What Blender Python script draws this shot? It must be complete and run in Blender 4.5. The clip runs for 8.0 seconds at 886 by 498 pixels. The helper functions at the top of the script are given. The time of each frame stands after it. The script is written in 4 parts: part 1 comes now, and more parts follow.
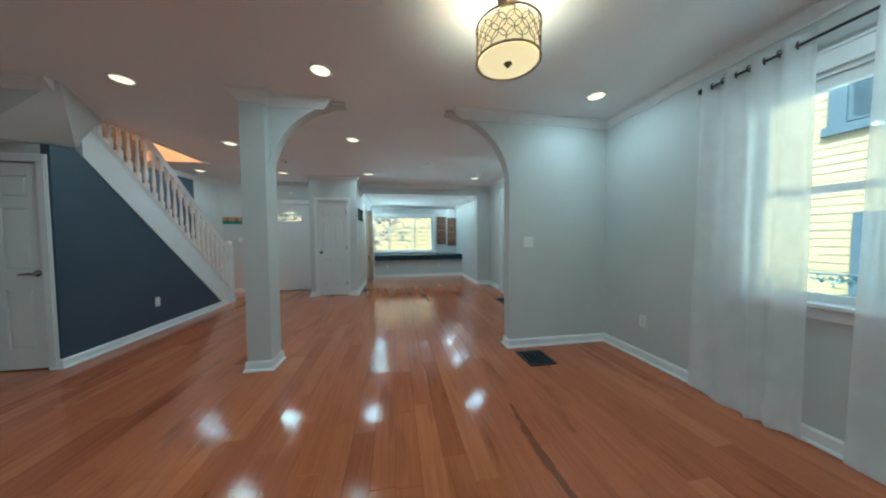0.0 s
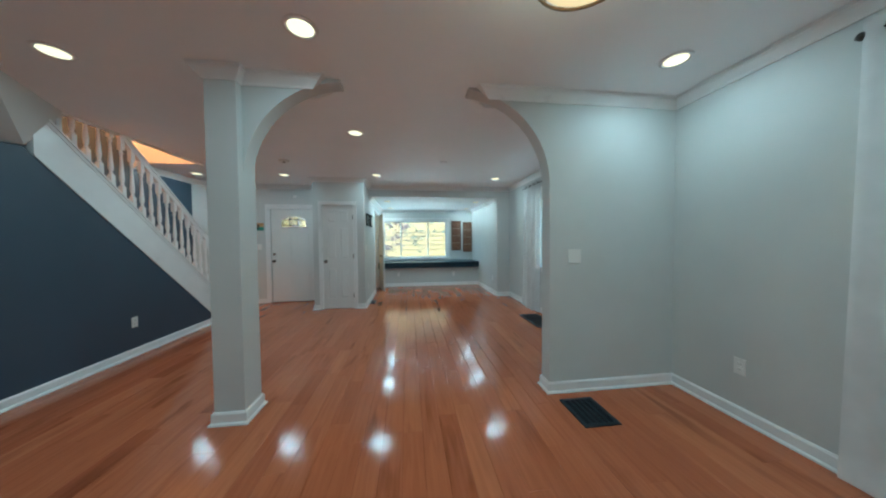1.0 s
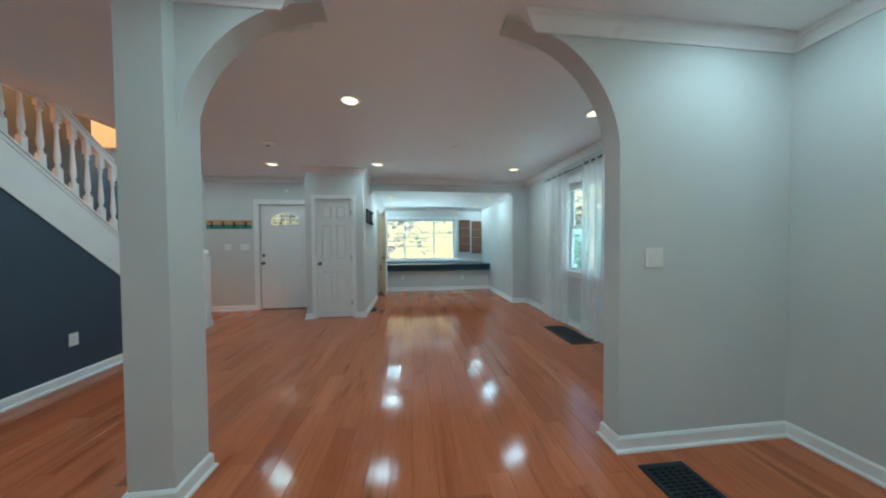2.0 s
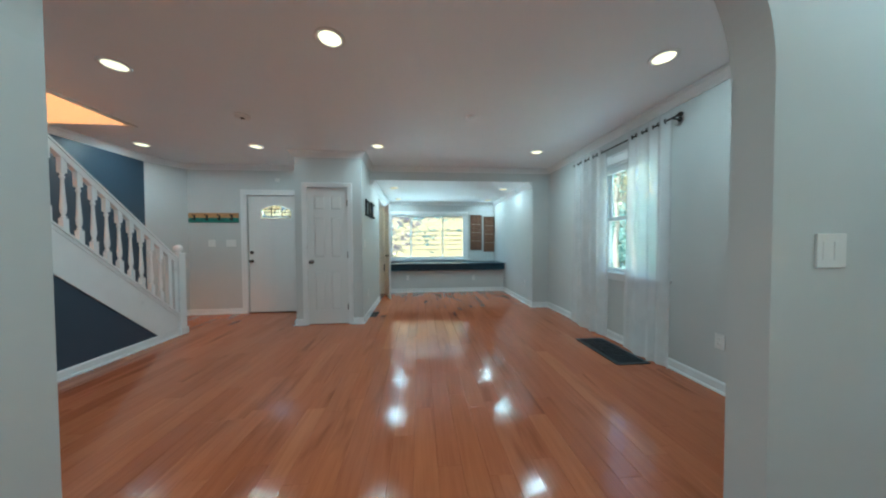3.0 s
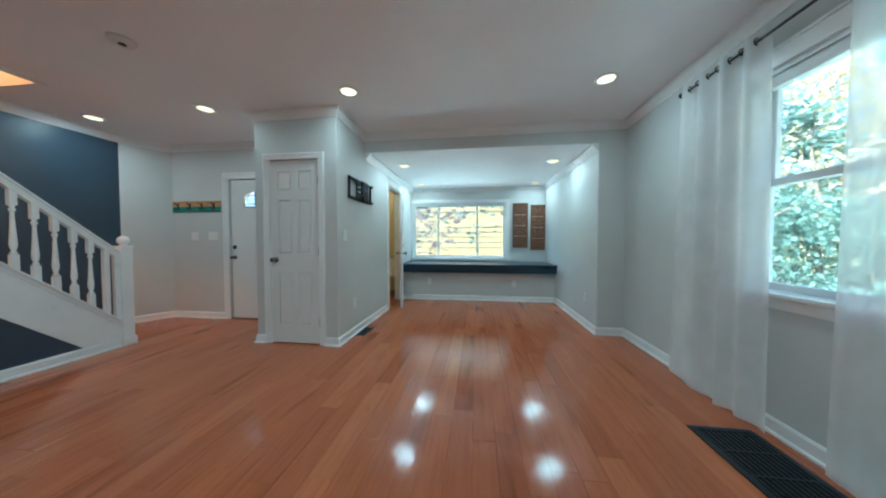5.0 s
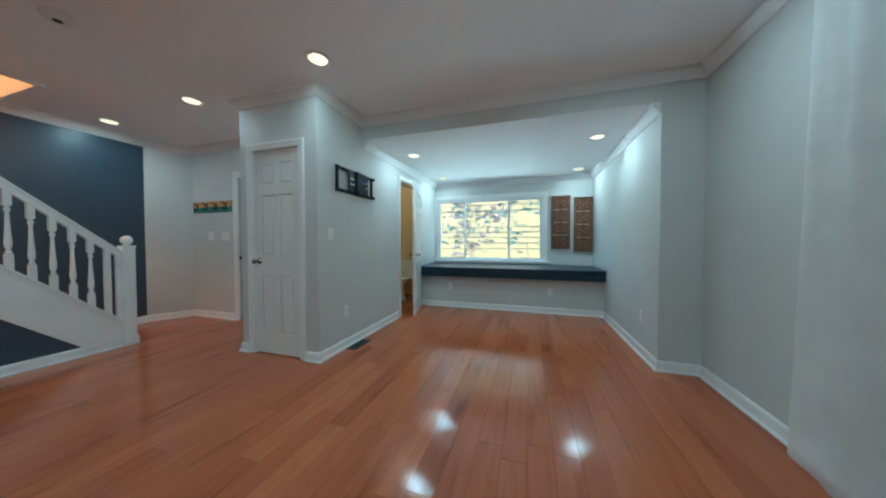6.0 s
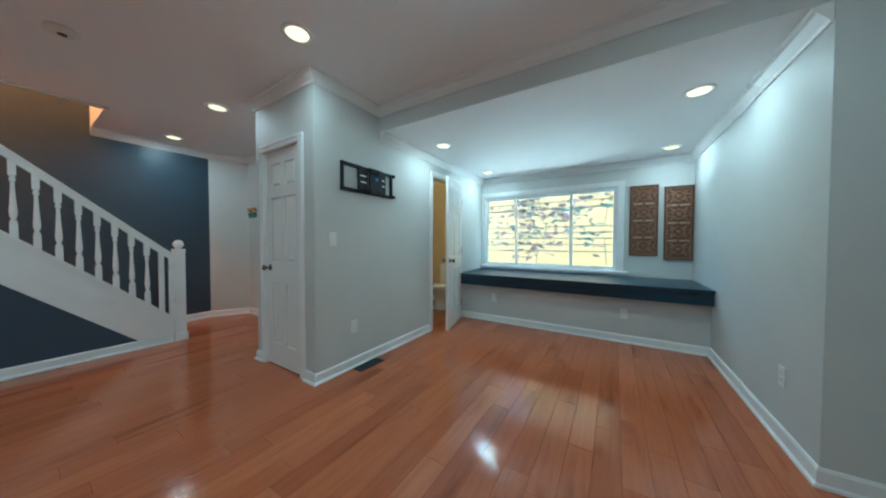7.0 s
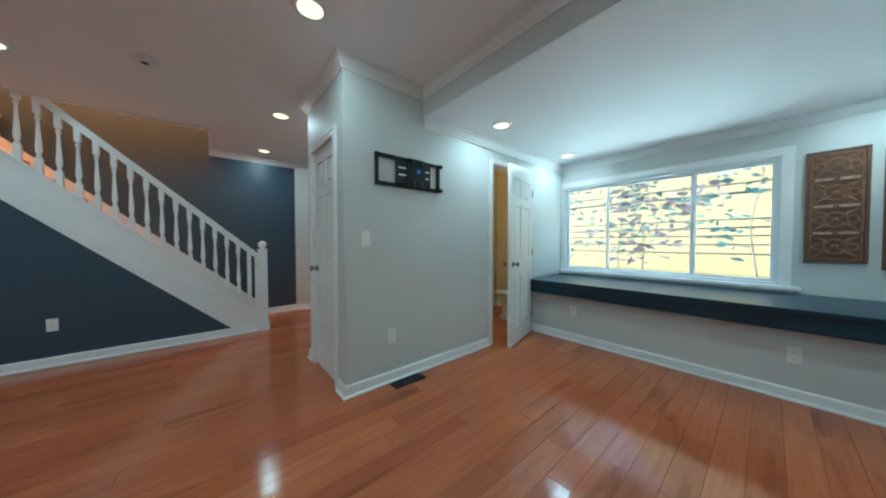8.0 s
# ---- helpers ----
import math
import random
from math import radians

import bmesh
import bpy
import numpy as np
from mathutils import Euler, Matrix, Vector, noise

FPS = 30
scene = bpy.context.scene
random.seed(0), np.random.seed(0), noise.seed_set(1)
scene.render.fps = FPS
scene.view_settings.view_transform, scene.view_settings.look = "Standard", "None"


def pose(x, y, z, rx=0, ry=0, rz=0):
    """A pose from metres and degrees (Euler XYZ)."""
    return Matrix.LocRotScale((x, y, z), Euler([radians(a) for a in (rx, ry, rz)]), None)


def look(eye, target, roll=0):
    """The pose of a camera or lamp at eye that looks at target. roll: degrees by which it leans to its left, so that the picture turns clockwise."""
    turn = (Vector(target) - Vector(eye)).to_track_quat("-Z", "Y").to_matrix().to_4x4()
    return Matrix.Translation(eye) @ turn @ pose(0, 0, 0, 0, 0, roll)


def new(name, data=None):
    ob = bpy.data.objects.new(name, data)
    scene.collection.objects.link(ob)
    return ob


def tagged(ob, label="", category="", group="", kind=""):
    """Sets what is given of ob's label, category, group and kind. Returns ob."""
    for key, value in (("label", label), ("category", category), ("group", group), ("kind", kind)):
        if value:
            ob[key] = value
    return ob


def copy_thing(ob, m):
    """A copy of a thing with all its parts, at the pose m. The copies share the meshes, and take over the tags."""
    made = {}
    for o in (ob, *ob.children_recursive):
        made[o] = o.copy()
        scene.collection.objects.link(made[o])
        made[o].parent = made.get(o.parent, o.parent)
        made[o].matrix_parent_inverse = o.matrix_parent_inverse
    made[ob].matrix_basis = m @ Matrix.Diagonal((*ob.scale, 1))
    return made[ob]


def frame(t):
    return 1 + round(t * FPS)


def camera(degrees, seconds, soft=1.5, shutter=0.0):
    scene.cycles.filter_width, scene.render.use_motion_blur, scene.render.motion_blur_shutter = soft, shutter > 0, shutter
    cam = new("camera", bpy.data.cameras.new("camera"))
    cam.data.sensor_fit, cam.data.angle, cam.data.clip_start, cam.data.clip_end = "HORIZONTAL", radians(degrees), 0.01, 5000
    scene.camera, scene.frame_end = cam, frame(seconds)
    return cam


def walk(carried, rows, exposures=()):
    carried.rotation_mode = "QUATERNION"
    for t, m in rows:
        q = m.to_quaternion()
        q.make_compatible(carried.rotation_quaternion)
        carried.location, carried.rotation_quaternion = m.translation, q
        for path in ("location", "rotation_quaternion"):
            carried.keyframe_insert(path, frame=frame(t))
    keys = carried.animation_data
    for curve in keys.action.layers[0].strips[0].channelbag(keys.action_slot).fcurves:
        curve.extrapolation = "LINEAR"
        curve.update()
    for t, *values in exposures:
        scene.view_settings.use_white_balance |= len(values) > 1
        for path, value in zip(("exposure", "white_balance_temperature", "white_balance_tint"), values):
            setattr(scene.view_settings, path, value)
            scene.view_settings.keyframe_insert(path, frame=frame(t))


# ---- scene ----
cam = camera(116.5, 8.0, soft=2.1)
PATH = [
    (0, (-0.411, -0.365, 1.238), (-0.072, 1.604, 1.156), -0.4),
    (0.5, (-0.361, -0.052, 1.279), (-0.086, 1.928, 1.21), -0.5),
    (1, (-0.373, 0.279, 1.328), (-0.126, 2.262, 1.268), -0.5),
    (1.5, (-0.402, 0.615, 1.333), (-0.17, 2.601, 1.279), -0.5),
    (1.7, (-0.423, 0.754, 1.318), (-0.191, 2.74, 1.271), -0.5),
    (2.8, (-0.41, 1.534, 1.224), (-0.226, 3.525, 1.18), -0.2),
    (3, (-0.384, 1.651, 1.221), (-0.215, 3.643, 1.173), -0.3),
    (3.5, (-0.282, 1.986, 1.206), (-0.17, 3.982, 1.157), -0.2),
    (4, (-0.135, 2.325, 1.182), (-0.112, 4.324, 1.138), -0.3),
    (4.5, (0.059, 2.683, 1.185), (-0.042, 4.68, 1.126), -0.2),
    (4.7, (0.134, 2.829, 1.171), (-0.02, 4.822, 1.112), -0.1),
    (5.8, (0.58, 3.652, 1.12), (0.047, 5.579, 1.073), -0.1),
    (6, (0.632, 3.776, 1.128), (0.034, 5.684, 1.08), -0.1),
    (6.5, (0.778, 4.153, 1.157), (-0.044, 5.976, 1.107), 0.0),
    (7, (0.846, 4.513, 1.187), (-0.214, 6.208, 1.138), 0.1),
    (7.5, (0.859, 4.835, 1.193), (-0.445, 6.351, 1.147), 0.1),
    (8, (0.814, 5.102, 1.188), (-0.715, 6.39, 1.138), -0.1),
]
walk(cam, [(t, look(eye, target, roll)) for t, eye, target, roll in PATH], [(0, 2.98, 4330, -17), (2.5, 3.14, 4400, -16), (4.6, 3.17, 4370, -16), (6.0, 2.92, 4350, -16), (8, 3.0, 4400, -16)])

# ---------------------------------------------------------------- light
world = bpy.data.worlds.new("sky")
scene.world = world
world.use_nodes = True
wn = world.node_tree.nodes
sky = wn.new("ShaderNodeTexSky")
sky.sky_type, sky.sun_disc = "NISHITA", False
sky.air_density, sky.dust_density, sky.ozone_density = 0.65, 8.0, 0.2
sky.sun_elevation, sky.sun_rotation = radians(57), radians(240)
wn["Background"].inputs["Strength"].default_value = 0.12
world.node_tree.links.new(sky.outputs[0], wn["Background"].inputs[0])
sun = new("sun", bpy.data.lights.new("sun", "SUN"))
sun.data.energy, sun.data.angle, sun.data.color = 2.7, radians(0.5), (1.0, 0.86, 0.66)
sun.matrix_world = look((-5, -3, 9), (0, 0, 0))
LAMP = 0.66        # watts of light from a recessed ceiling lamp
PENDANT = 0.13     # radiance of the drum shade
UPSTAIRS = 15.0    # watts of the warm lamp at the head of the stairs
BATH = 4.0         # radiance of the bathroom lamp

# ---------------------------------------------------------------- sizes of the place
H = 2.57           # ceiling
HB = 2.33          # bay ceiling
XR = 2.022         # wall with the two curtained windows
XL = -4.57         # outer wall behind the stairs
YA, YB = 2.496, 2.63   # arch wall, its two faces
XS = -3.60         # wall under the stairs
XC = -1.245        # closet and bathroom wall
YC = 5.865         # closet front
YH = 6.605         # beam over the bay
YE = 6.68          # entry wall
YK = 8.40          # low wall under the window ledge
YW = 9.22          # window wall of the bay
XE = -4.31         # where the slanted entry corner meets the entry wall
XB = 1.712         # side wall of the bay


# ---------------------------------------------------------------- materials
def material(name, colour, rough=0.5, metal=0.0, vary=0.08, scale=6.0, bump=0.0, bump_scale=200.0, stretch=(1, 1, 1), coat=0.0):
    m = bpy.data.materials.new(name)
    m.use_nodes = True
    n, l = m.node_tree.nodes, m.node_tree.links
    b = n["Principled BSDF"]
    b.inputs["Roughness"].default_value, b.inputs["Metallic"].default_value = rough, metal
    b.inputs["Coat Weight"].default_value = coat
    geo = n.new("ShaderNodeNewGeometry")
    mp = n.new("ShaderNodeMapping")
    mp.inputs["Scale"].default_value = stretch
    l.new(geo.outputs["Position"], mp.inputs["Vector"])
    big = n.new("ShaderNodeTexNoise")
    big.inputs["Scale"].default_value, big.inputs["Detail"].default_value = scale, 5.0
    l.new(mp.outputs[0], big.inputs["Vector"])
    ramp = n.new("ShaderNodeValToRGB")
    ramp.color_ramp.elements[0].position, ramp.color_ramp.elements[1].position = 0.3, 0.7
    ramp.color_ramp.elements[0].color = (*[c * (1 - vary) for c in colour], 1)
    ramp.color_ramp.elements[1].color = (*[min(1, c * (1 + vary)) for c in colour], 1)
    l.new(big.outputs["Fac"], ramp.inputs[0])
    l.new(ramp.outputs[0], b.inputs["Base Color"])
    mr = n.new("ShaderNodeMapRange")
    mr.inputs["To Min"].default_value, mr.inputs["To Max"].default_value = max(0.02, rough - 0.07), min(1, rough + 0.07)
    l.new(big.outputs["Fac"], mr.inputs["Value"])
    l.new(mr.outputs[0], b.inputs["Roughness"])
    if bump:
        fine = n.new("ShaderNodeTexNoise")
        fine.inputs["Scale"].default_value, fine.inputs["Detail"].default_value = bump_scale, 3.0
        l.new(mp.outputs[0], fine.inputs["Vector"])
        bp = n.new("ShaderNodeBump")
        bp.inputs["Strength"].default_value, bp.inputs["Distance"].default_value = bump, 0.002
        l.new(fine.outputs["Fac"], bp.inputs["Height"])
        l.new(bp.outputs[0], b.inputs["Normal"])
    return m


def glowing(name, colour, strength):
    m = material(name, colour, 0.5)
    b = m.node_tree.nodes["Principled BSDF"]
    b.inputs["Emission Color"].default_value = (*colour, 1)
    b.inputs["Emission Strength"].default_value = strength
    return m


def floor_wood():
    m = bpy.data.materials.new("reddish oak planks")
    m.use_nodes = True
    n, l = m.node_tree.nodes, m.node_tree.links
    b = n["Principled BSDF"]
    geo, info = n.new("ShaderNodeNewGeometry"), n.new("ShaderNodeObjectInfo")
    add = n.new("ShaderNodeMath")
    l.new(geo.outputs["Random Per Island"], add.inputs[0])
    l.new(info.outputs["Random"], add.inputs[1])
    fr = n.new("ShaderNodeMath")
    fr.operation = "FRACT"
    l.new(add.outputs[0], fr.inputs[0])
    shift = n.new("ShaderNodeCombineXYZ")
    mul = n.new("ShaderNodeMath")
    mul.operation, mul.inputs[1].default_value = "MULTIPLY", 60.0
    l.new(fr.outputs[0], mul.inputs[0])
    l.new(mul.outputs[0], shift.inputs[1])
    l.new(mul.outputs[0], shift.inputs[2])
    va = n.new("ShaderNodeVectorMath")
    l.new(geo.outputs["Position"], va.inputs[0])
    l.new(shift.outputs[0], va.inputs[1])

    def noise_at(stretch, scale, detail=6.0, distort=0.0):
        mp = n.new("ShaderNodeMapping")
        mp.inputs["Scale"].default_value = stretch
        l.new(va.outputs[0], mp.inputs["Vector"])
        t = n.new("ShaderNodeTexNoise")
        t.inputs["Scale"].default_value, t.inputs["Detail"].default_value, t.inputs["Distortion"].default_value = scale, detail, distort
        l.new(mp.outputs[0], t.inputs["Vector"])
        return t.outputs["Fac"]

    tone = n.new("ShaderNodeValToRGB")
    e = tone.color_ramp.elements
    e[0].color, e[1].color = (0.335, 0.098, 0.036, 1), (0.48, 0.167, 0.066, 1)
    for p, c in ((0.2, (0.395, 0.122, 0.046, 1)), (0.55, (0.415, 0.132, 0.05, 1)), (0.85, (0.435, 0.142, 0.054, 1))):
        e.new(p).color = c
    l.new(fr.outputs[0], tone.inputs[0])
    grain = n.new("ShaderNodeValToRGB")
    grain.color_ramp.elements[0].position, grain.color_ramp.elements[1].position = 0.32, 0.62
    grain.color_ramp.elements[0].color, grain.color_ramp.elements[1].color = (0.84, 0.8, 0.77, 1), (1.03, 1.03, 1.03, 1)
    l.new(noise_at((14, 0.7, 1), 3.0, 7.0, 0.8), grain.inputs[0])
    mix = n.new("ShaderNodeMix")
    mix.data_type, mix.blend_type = "RGBA", "MULTIPLY"
    mix.inputs["Factor"].default_value = 0.8
    l.new(tone.outputs[0], mix.inputs[6])
    l.new(grain.outputs[0], mix.inputs[7])
    # dark mineral streaks here and there
    streak = n.new("ShaderNodeValToRGB")
    streak.color_ramp.elements[0].position, streak.color_ramp.elements[1].position = 0.27, 0.42
    streak.color_ramp.elements[0].color, streak.color_ramp.elements[1].color = (0.42, 0.34, 0.3, 1), (1, 1, 1, 1)
    l.new(noise_at((6, 0.9, 1), 1.3, 3.0, 0.4), streak.inputs[0])
    mix2 = n.new("ShaderNodeMix")
    mix2.data_type, mix2.blend_type = "RGBA", "MULTIPLY"
    mix2.inputs["Factor"].default_value = 0.6
    l.new(mix.outputs[2], mix2.inputs[6])
    l.new(streak.outputs[0], mix2.inputs[7])
    l.new(mix2.outputs[2], b.inputs["Base Color"])
    rr = n.new("ShaderNodeMapRange")
    rr.inputs["To Min"].default_value, rr.inputs["To Max"].default_value = 0.08, 0.15
    l.new(noise_at((3, 1, 1), 2.5), rr.inputs["Value"])
    l.new(rr.outputs[0], b.inputs["Roughness"])
    bp = n.new("ShaderNodeBump")
    bp.inputs["Strength"].default_value, bp.inputs["Distance"].default_value = 0.5, 0.0015
    l.new(noise_at((16, 0.9, 1), 4.0), bp.inputs["Height"])
    l.new(bp.outputs[0], b.inputs["Normal"])
    b.inputs["Specular IOR Level"].default_value = 0.44
    return m


def sheer_cloth():
    m = bpy.data.materials.new("white sheer voile")
    m.use_nodes = True
    n, l = m.node_tree.nodes, m.node_tree.links
    n.remove(n["Principled BSDF"])
    out = n["Material Output"]
    d, tr, cl = n.new("ShaderNodeBsdfDiffuse"), n.new("ShaderNodeBsdfTranslucent"), n.new("ShaderNodeBsdfTransparent")
    d.inputs[0].default_value = tr.inputs[0].default_value = (0.95, 0.96, 0.97, 1)
    a, b = n.new("ShaderNodeMixShader"), n.new("ShaderNodeMixShader")
    a.inputs[0].default_value = 0.37
    l.new(d.outputs[0], a.inputs[1])
    l.new(tr.outputs[0], a.inputs[2])
    geo = n.new("ShaderNodeNewGeometry")
    weave = n.new("ShaderNodeTexNoise")
    weave.inputs["Scale"].default_value = 7.0
    l.new(geo.outputs["Position"], weave.inputs["Vector"])
    mr = n.new("ShaderNodeMapRange")
    mr.inputs["To Min"].default_value, mr.inputs["To Max"].default_value = 0.54, 0.68
    l.new(weave.outputs["Fac"], mr.inputs["Value"])
    l.new(mr.outputs[0], b.inputs[0])
    l.new(cl.outputs[0], b.inputs[1])
    l.new(a.outputs[0], b.inputs[2])
    l.new(b.outputs[0], out.inputs[0])
    return m


def clear_glass():
    m = bpy.data.materials.new("clear window glass")
    m.use_nodes = True
    n, l = m.node_tree.nodes, m.node_tree.links
    n.remove(n["Principled BSDF"])
    g, t, mx = n.new("ShaderNodeBsdfGlossy"), n.new("ShaderNodeBsdfTransparent"), n.new("ShaderNodeMixShader")
    g.inputs["Roughness"].default_value = 0.02
    t.inputs[0].default_value = (0.94, 0.97, 0.96, 1)
    mx.inputs[0].default_value = 0.05
    l.new(t.outputs[0], mx.inputs[1])
    l.new(g.outputs[0], mx.inputs[2])
    l.new(mx.outputs[0], n["Material Output"].inputs[0])
    return m


def thin_leaf(name, colour, vary, scale):
    """A leaf that lets about half of its light through."""
    m = material(name, colour, 0.6, vary=vary, scale=scale)
    n, l = m.node_tree.nodes, m.node_tree.links
    tr, mx = n.new("ShaderNodeBsdfTranslucent"), n.new("ShaderNodeMixShader")
    l.new(n["Color Ramp"].outputs[0], tr.inputs[0])
    mx.inputs[0].default_value = 0.45
    l.new(n["Principled BSDF"].outputs[0], mx.inputs[1])
    l.new(tr.outputs[0], mx.inputs[2])
    l.new(mx.outputs[0], n["Material Output"].inputs[0])
    return m


WALL = material("pale grey wall paint", (0.60, 0.62, 0.61), 0.58, vary=0.03, scale=2.0, bump=0.12, bump_scale=260)
NAVY = material("navy wall paint", (0.047, 0.072, 0.106), 0.42, vary=0.06, scale=2.0, bump=0.12, bump_scale=260)
CEIL = material("ceiling paint", (0.92, 0.94, 0.955), 0.6, vary=0.025, scale=1.5, bump=0.15, bump_scale=180)
TRIM = material("white gloss trim paint", (0.82, 0.83, 0.83), 0.3, vary=0.03, scale=5.0, bump=0.05, bump_scale=90)
DOORW = material("white door paint", (0.76, 0.77, 0.76), 0.34, vary=0.015, scale=3.0, bump=0.06, bump_scale=120)
TAN = material("tan bathroom paint", (0.62, 0.47, 0.25), 0.5, vary=0.03, scale=2.0, bump=0.1)
PLANK = floor_wood()
GAP = material("dark floor seam", (0.14, 0.05, 0.022), 0.8, vary=0.2)
STREAK = material("dark scuffed board", (0.19, 0.062, 0.028), 0.2, vary=0.35, scale=30, bump=0.3, bump_scale=90, stretch=(5, 0.6, 1))
SHEER = sheer_cloth()
GLASS = clear_glass()
VINYL = material("white vinyl sash", (0.74, 0.77, 0.78), 0.35, vary=0.02)
PLATE = material("white plastic plate", (0.8, 0.8, 0.78), 0.35, vary=0.02)
SLOT = material("dark slot", (0.03, 0.03, 0.03), 0.6)
NICKEL = material("brushed nickel", (0.26, 0.25, 0.24), 0.22, 1.0, vary=0.05, scale=30)
IRON = material("dark bronze rod", (0.06, 0.055, 0.05), 0.35, 0.8, vary=0.1, scale=20)
VENT = material("black register paint", (0.012, 0.02, 0.028), 0.3, 0.2, vary=0.15, scale=15)
PIT = material("near-black duct shade", (0.008, 0.008, 0.009), 0.9)
LEDGE = material("navy stained ledge wood", (0.008, 0.03, 0.052), 0.3, vary=0.35, scale=3.0, bump=0.3, bump_scale=30, stretch=(0.6, 9, 9))
CARVED = material("carved brown wood", (0.25, 0.125, 0.065), 0.36, vary=0.28, scale=22, bump=0.3, bump_scale=120)
# Highlight on the raised bars, put into a paler wood colour.
BAR_PALE = material("pale highlighted bar wood", (0.46, 0.36, 0.27), 0.4, vary=0.3, scale=30, bump=0.3)
CARVED_DARK = material("dark brown frame wood", (0.13, 0.062, 0.032), 0.5, vary=0.25, scale=20, bump=0.3)
STEEL = material("black powder coated steel", (0.011, 0.013, 0.016), 0.5, 0.5, vary=0.1, scale=15)
BLUE = material("blue plastic", (0.03, 0.14, 0.4), 0.4)
RAW = material("weathered wood", (0.5, 0.28, 0.11), 0.65, vary=0.3, scale=9, bump=0.3, bump_scale=60, stretch=(1, 5, 8))
TEAL = material("worn teal paint", (0.055, 0.21, 0.165), 0.6, vary=0.3, scale=14, bump=0.2)
PORCELAIN = material("white porcelain", (0.8, 0.79, 0.75), 0.12, vary=0.01)
TREAD = material("oak stair tread", (0.42, 0.19, 0.09), 0.35, vary=0.2, scale=4, bump=0.15, stretch=(1, 9, 1))
LENS = glowing("lit ceiling lens", (1.0, 0.72, 0.38), 0.2)
SHADE = glowing("lit drum shade", (1.0, 0.62, 0.27), PENDANT)
BRONZE = material("aged bronze lattice", (0.22, 0.18, 0.12), 0.35, 0.9, vary=0.1, scale=30)
SIDING = material("cream clapboard paint", (0.2, 0.152, 0.078), 0.6, vary=0.05, scale=3, bump=0.2, bump_scale=40, stretch=(1, 0.2, 4))
SIDING_PALE = material("pale clapboard paint", (0.26, 0.175, 0.078), 0.6, vary=0.06, scale=2, bump=0.2, bump_scale=40)
SLATE = material("blue grey exterior trim", (0.03, 0.042, 0.055), 0.7, vary=0.06)
ROOFING = material("grey shingle", (0.14, 0.14, 0.15), 0.85, vary=0.3, scale=12, bump=0.5, bump_scale=30)
DARKPANE = material("dark house pane", (0.012, 0.018, 0.022), 0.35, vary=0.2)
BARK = material("bark", (0.16, 0.12, 0.09), 0.9, vary=0.35, scale=14, bump=0.8, bump_scale=40, stretch=(1, 1, 0.3))
LEAF = thin_leaf("leaf", (0.17, 0.235, 0.2), 0.45, 3)
# Pale enough to blow out to cream: sunlight is put into the colour.
LEAF_PALE = thin_leaf("pale leaf with sunlight in its colour", (0.6, 0.5, 0.32), 0.3, 0.8)
# Mauve and teal shading of foliage is put into these two leaf colours.
LEAF_RED = thin_leaf("shaded mauve leaf", (0.12, 0.082, 0.092), 0.4, 3)
LEAF_DARK = thin_leaf("shaded teal leaf", (0.05, 0.09, 0.1), 0.4, 3)
LAWN = material("lawn", (0.2, 0.2, 0.09), 0.9, vary=0.4, scale=1.2, bump=0.8, bump_scale=25)
PAVE = material("pale concrete", (0.46, 0.48, 0.48), 0.85, vary=0.12, scale=1.5, bump=0.4, bump_scale=40)


# ---------------------------------------------------------------- mesh helpers
def box(bm, x0, x1, y0, y1, z0, z1, bev=0.0):
    vs = [bm.verts.new(c) for c in ((x0, y0, z0), (x1, y0, z0), (x1, y1, z0), (x0, y1, z0), (x0, y0, z1), (x1, y0, z1), (x1, y1, z1), (x0, y1, z1))]
    fs = [bm.faces.new([vs[i] for i in q]) for q in ((0, 3, 2, 1), (4, 5, 6, 7), (0, 1, 5, 4), (1, 2, 6, 5), (2, 3, 7, 6), (3, 0, 4, 7))]
    if bev:
        es = {e for f in fs for e in f.edges}
        bmesh.ops.bevel(bm, geom=list(es), offset=bev, segments=2, affect="EDGES", profile=0.6)
    return bm


def boxed(*a, **k):
    return box(bmesh.new(), *a, **k)


def prism(bm, poly, axis, a0, a1):
    """A polygon drawn across the other two axes, drawn out along one axis."""
    def at(p, a):
        return {"x": (a, p[0], p[1]), "y": (p[0], a, p[1]), "z": (p[0], p[1], a)}[axis]
    lo, hi = [bm.verts.new(at(p, a0)) for p in poly], [bm.verts.new(at(p, a1)) for p in poly]
    bm.faces.new(lo[::-1])
    bm.faces.new(hi)
    for i in range(len(poly)):
        j = (i + 1) % len(poly)
        bm.faces.new((lo[i], lo[j], hi[j], hi[i]))
    bmesh.ops.recalc_face_normals(bm, faces=bm.faces)
    return bm


def lathe(bm, profile, seg=16, centre=(0, 0, 0), axis="z", hollow=False):
    rings = []
    for r, z in profile:
        ring = []
        for k in range(seg):
            a = 2 * math.pi * k / seg
            p = {"z": (r * math.cos(a), r * math.sin(a), z), "x": (z, r * math.cos(a), r * math.sin(a)), "y": (r * math.sin(a), z, r * math.cos(a))}[axis]
            ring.append(bm.verts.new(Vector(p) + Vector(centre)))
        rings.append(ring)
    for a, b in zip(rings, rings[1:] + rings[:1] if hollow else rings[1:]):
        for k in range(seg):
            bm.faces.new((a[k], a[(k + 1) % seg], b[(k + 1) % seg], b[k])).smooth = True
    if not hollow:
        bm.faces.new(rings[0][::-1])
        bm.faces.new(rings[-1])
    return bm


